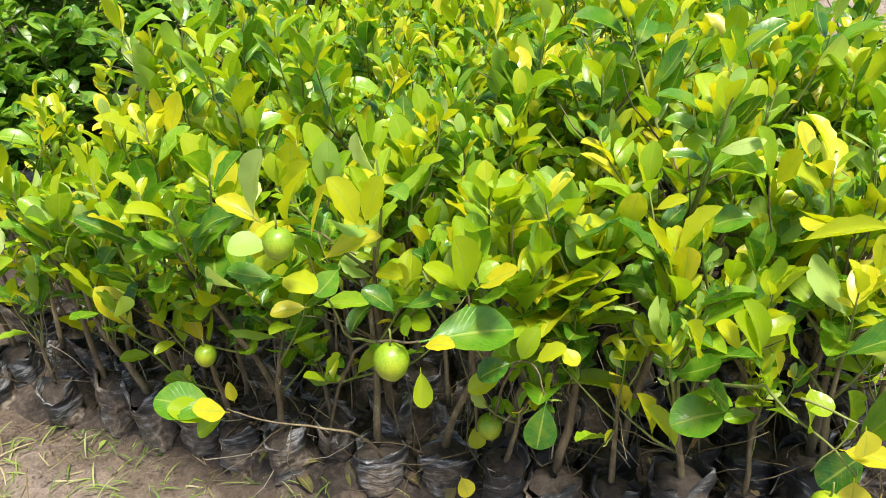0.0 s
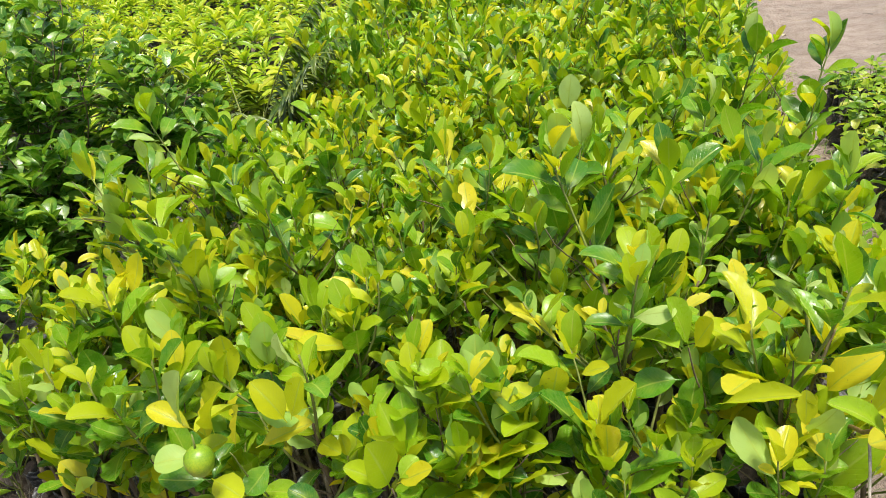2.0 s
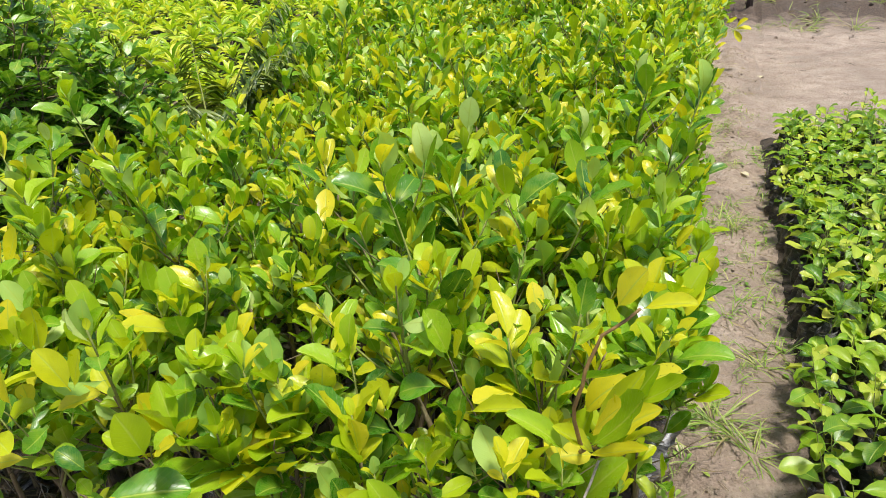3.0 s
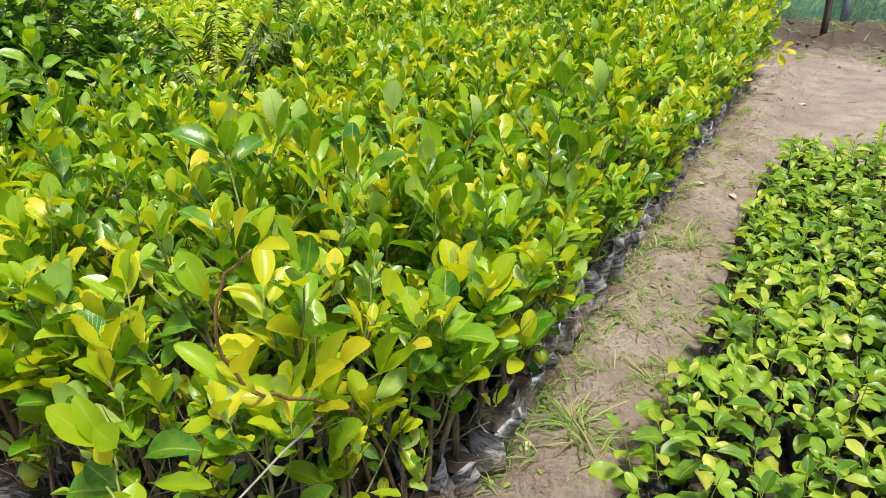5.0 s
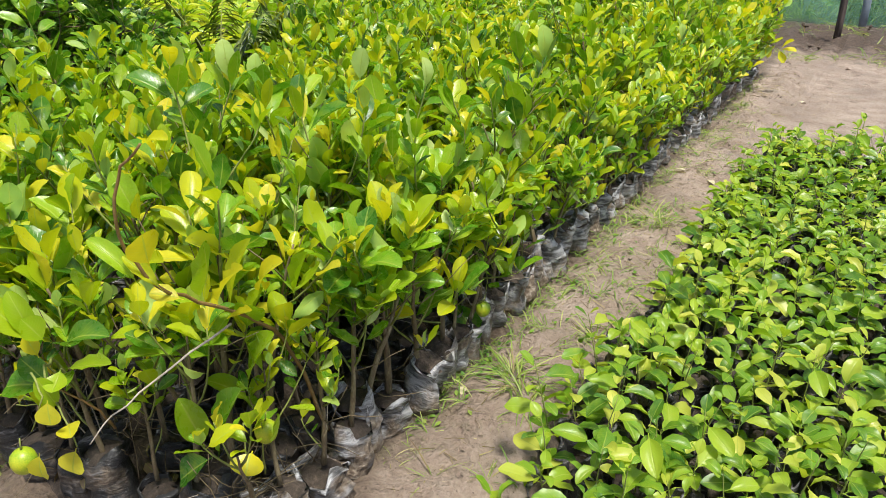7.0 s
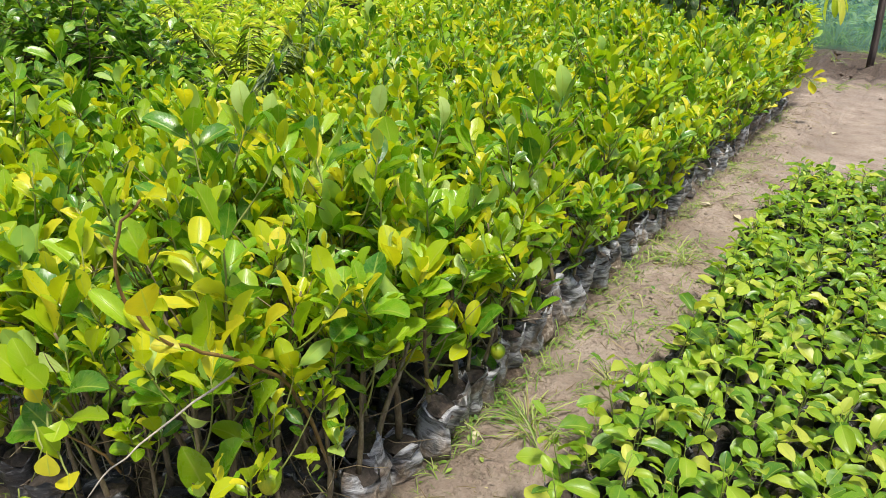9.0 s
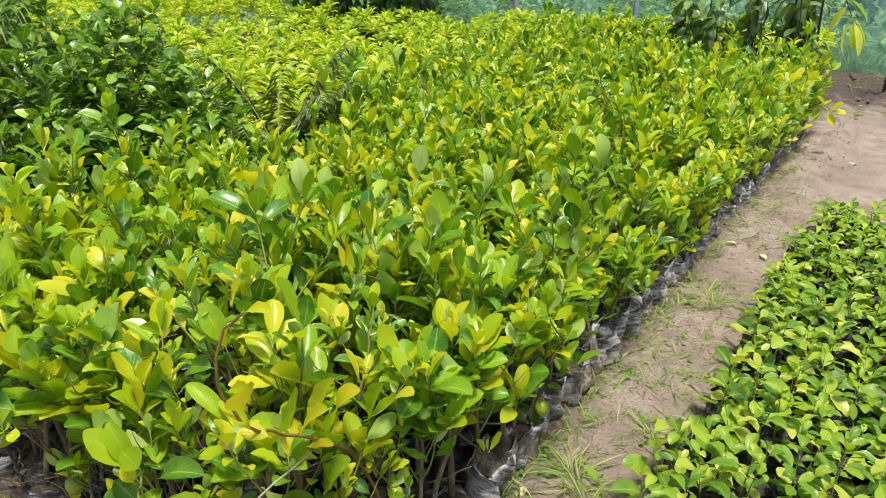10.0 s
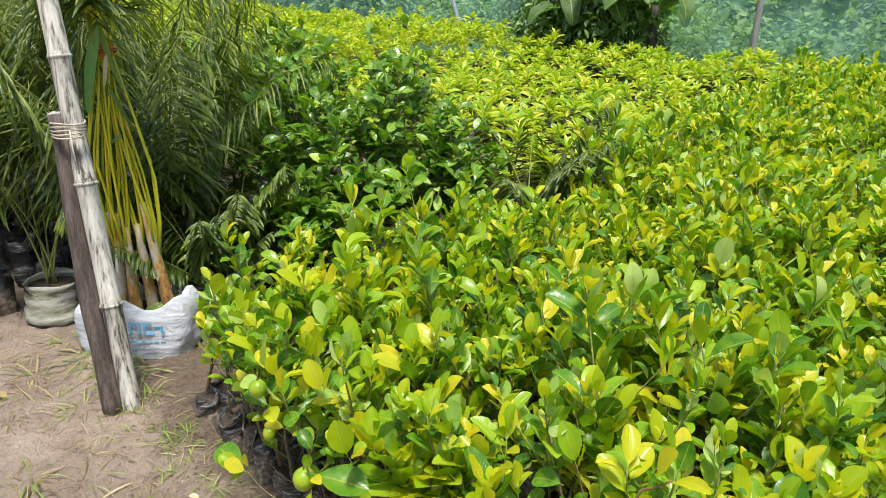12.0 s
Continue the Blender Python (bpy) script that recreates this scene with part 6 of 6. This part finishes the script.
shoot([(0.537, 0.930, 0.843), (0.497, 0.920, 0.806), (0.484, 0.915, 0.758), (0.470, 0.925, 0.693), (0.479, 0.960, 0.615), (0.458, 1.050, 0.541), (0.463, 1.130, 0.484), (0.463, 1.220, 0.397), (0.469, 1.270, 0.294), (0.492, 1.310, 0.127)], 0.0058, red_stem,
      [((0.513, 0.930, 0.839), (0.538, 0.920, 0.894), 0.034, 1), ((0.537, 0.930, 0.842), (0.590, 0.920, 0.870), 0.023, 1), ((0.489, 0.950, 0.652), (0.521, 0.920, 0.721), 0.052, 1), ((0.461, 0.950, 0.614), (0.415, 0.920, 0.698), 0.030, 0), ((0.497, 0.960, 0.611), (0.449, 0.940, 0.663), 0.028, 1), ((0.472, 1.040, 0.551), (0.567, 1.010, 0.670), 0.057, 1), ((0.478, 1.070, 0.530), (0.548, 1.040, 0.638), 0.039, 3), ((0.474, 1.100, 0.509), (0.529, 1.080, 0.653), 0.036, 1), ((0.488, 1.000, 0.576), (0.454, 0.970, 0.597), 0.035, 3), ((0.458, 1.100, 0.483), (0.549, 1.070, 0.545), 0.023, 3), ((0.443, 1.200, 0.481), (0.485, 1.170, 0.583), 0.051, 1), ((0.506, 1.220, 0.480), (0.549, 1.200, 0.590), 0.042, 1), ((0.493, 1.220, 0.487), (0.610, 1.200, 0.569), 0.040, 1), ((0.433, 1.160, 0.306), (0.500, 1.130, 0.454), 0.057, 0), ((0.450, 1.200, 0.425), (0.426, 1.170, 0.384), 0.032, 0)])
shoot([(0.432, 0.840, 0.388), (0.444, 0.870, 0.419), (0.460, 0.950, 0.453), (0.484, 1.090, 0.489)], 0.003, dead_twig,
      [])
shoot([(0.529, 1.090, 0.305), (0.518, 1.100, 0.244), (0.492, 1.120, 0.152)], 0.003, green_stem,
      [((0.422, 1.080, 0.187), (0.502, 1.040, 0.389), 0.064, 0), ((0.400, 1.070, 0.210), (0.412, 1.030, 0.329), 0.057, 0), ((0.500, 1.100, 0.273), (0.568, 1.080, 0.374), 0.037, 1), ((0.523, 1.070, 0.255), (0.538, 1.030, 0.243), 0.063, 1), ((0.440, 1.050, 0.218), (0.376, 1.020, 0.163), 0.068, 0), ((0.532, 1.100, 0.250), (0.599, 1.090, 0.341), 0.031, 1)])
shoot([(0.302, 0.830, 0.367), (0.343, 0.840, 0.442), (0.281, 0.860, 0.452)], 0.0028, green_stem,
      [((0.350, 0.840, 0.439), (0.357, 0.830, 0.400), 0.040, 3), ((0.371, 0.800, 0.377), (0.368, 0.790, 0.330), 0.040, 3), ((0.345, 0.880, 0.470), (0.486, 0.860, 0.544), 0.028, 1), ((0.316, 0.900, 0.484), (0.414, 0.880, 0.581), 0.044, 0), ((0.270, 0.900, 0.483), (0.261, 0.880, 0.531), 0.048, 1)])
shoot([(0.189, 0.900, 0.399), (0.180, 0.950, 0.331), (0.200, 1.000, 0.265), (0.188, 1.040, 0.188)], 0.0038, red_stem,
      [])
shoot([(0.567, 1.880, 0.200), (0.564, 1.900, 0.249), (0.509, 1.950, 0.313), (0.495, 2.000, 0.373)], 0.0028, green_stem,
      [((0.451, 1.900, 0.151), (0.566, 1.860, 0.100), 0.067, 0), ((0.558, 1.870, 0.236), (0.504, 1.850, 0.278), 0.049, 1), ((0.572, 1.880, 0.244), (0.612, 1.860, 0.257), 0.026, 0)])
shoot([(0.388, 2.300, 0.412), (0.363, 2.320, 0.309), (0.338, 2.340, 0.180)], 0.003, bark,
      [((0.438, 2.300, 0.386), (0.503, 2.280, 0.472), 0.041, 3), ((0.438, 2.300, 0.383), (0.550, 2.280, 0.424), 0.037, 3), ((0.408, 2.300, 0.389), (0.399, 2.280, 0.464), 0.045, 3), ((0.420, 2.300, 0.364), (0.491, 2.270, 0.374), 0.034, 3), ((0.423, 2.300, 0.472), (0.505, 2.290, 0.544), 0.044, 3), ((0.388, 2.300, 0.412), (0.331, 2.280, 0.398), 0.038, 2), ((0.398, 2.300, 0.396), (0.383, 2.270, 0.362), 0.038, 1)])
shoot([(0.269, 2.460, 0.564), (0.263, 2.470, 0.496), (0.259, 2.480, 0.397)], 0.003, bark,
      [((0.271, 2.450, 0.565), (0.272, 2.440, 0.650), 0.055, 2), ((0.276, 2.450, 0.549), (0.343, 2.440, 0.597), 0.040, 1), ((0.264, 2.450, 0.538), (0.222, 2.440, 0.580), 0.037, 0)])
shoot([(-0.055, 2.200, 0.639), (-0.063, 2.200, 0.540), (-0.076, 2.200, 0.426)], 0.003, bark,
      [((-0.055, 2.200, 0.639), (-0.036, 2.190, 0.741), 0.061, 2), ((-0.061, 2.200, 0.612), (-0.077, 2.190, 0.681), 0.043, 1), ((-0.052, 2.200, 0.604), (0.009, 2.190, 0.657), 0.043, 1), ((-0.057, 2.200, 0.586), (-0.107, 2.190, 0.607), 0.040, 0)])
shoot([(0.174, 1.950, 0.556), (0.162, 1.950, 0.464), (0.140, 1.960, 0.338)], 0.0035, bark,
      [((0.174, 1.950, 0.556), (0.202, 1.940, 0.641), 0.052, 1), ((0.168, 1.950, 0.547), (0.124, 1.940, 0.598), 0.050, 1), ((0.173, 1.950, 0.540), (0.254, 1.930, 0.551), 0.046, 0), ((0.163, 1.950, 0.522), (0.103, 1.930, 0.508), 0.051, 0)])
shoot([(-1.50, 2.30, 0.56), (-1.46, 2.32, 0.40), (-1.45, 2.35, 0.15)], 0.003, bark,
      [((-1.50, 2.30, 0.58), (-1.57, 2.25, 0.62), 0.04, 2), ((-1.50, 2.30, 0.57), (-1.48, 2.24, 0.49), 0.04, 2), ((-1.48, 2.31, 0.55), (-1.42, 2.25, 0.49), 0.04, 2), ((-1.50, 2.30, 0.55), (-1.53, 2.24, 0.48), 0.04, 2), ((-1.49, 2.30, 0.57), (-1.43, 2.26, 0.58), 0.038, 2)])
shoot([(0.76, 5.88, 0.34), (0.68, 5.90, 0.37), (0.58, 5.92, 0.39), (0.48, 5.93, 0.33), (0.40, 5.93, 0.19)], 0.005, bark,
      [((0.76, 5.88, 0.34), (0.86, 5.86, 0.35), 0.06, 1), ((0.76, 5.88, 0.34), (0.82, 5.85, 0.42), 0.06, 3), ((0.75, 5.88, 0.34), (0.80, 5.84, 0.26), 0.06, 1), ((0.72, 5.89, 0.36), (0.70, 5.85, 0.45), 0.06, 1), ((0.72, 5.89, 0.36), (0.65, 5.84, 0.28), 0.06, 2), ((0.68, 5.90, 0.37), (0.77, 5.88, 0.40), 0.06, 1), ((0.67, 5.90, 0.37), (0.70, 5.85, 0.29), 0.045, 3), ((0.64, 5.91, 0.38), (0.66, 5.88, 0.46), 0.055, 1), ((0.60, 5.91, 0.39), (0.54, 5.86, 0.46), 0.06, 1), ((0.59, 5.92, 0.39), (0.68, 5.88, 0.44), 0.055, 1), ((0.56, 5.92, 0.38), (0.60, 5.84, 0.31), 0.055, 3), ((0.52, 5.92, 0.36), (0.46, 5.86, 0.43), 0.06, 2), ((0.50, 5.93, 0.34), (0.44, 5.84, 0.31), 0.055, 2), ((0.48, 5.93, 0.33), (0.56, 5.86, 0.25), 0.05, 1)])
shoot([(0.48, 6.24, 0.59), (0.44, 6.24, 0.49), (0.38, 6.23, 0.27)], 0.005, bark,
      [((0.48, 6.24, 0.59), (0.43, 6.18, 0.67), 0.065, 2), ((0.48, 6.24, 0.59), (0.56, 6.18, 0.61), 0.06, 2), ((0.48, 6.24, 0.58), (0.40, 6.18, 0.57), 0.06, 2), ((0.46, 6.24, 0.55), (0.54, 6.18, 0.49), 0.06, 2), ((0.45, 6.24, 0.53), (0.36, 6.18, 0.47), 0.07, 2), ((0.44, 6.24, 0.49), (0.50, 6.18, 0.41), 0.06, 0)])
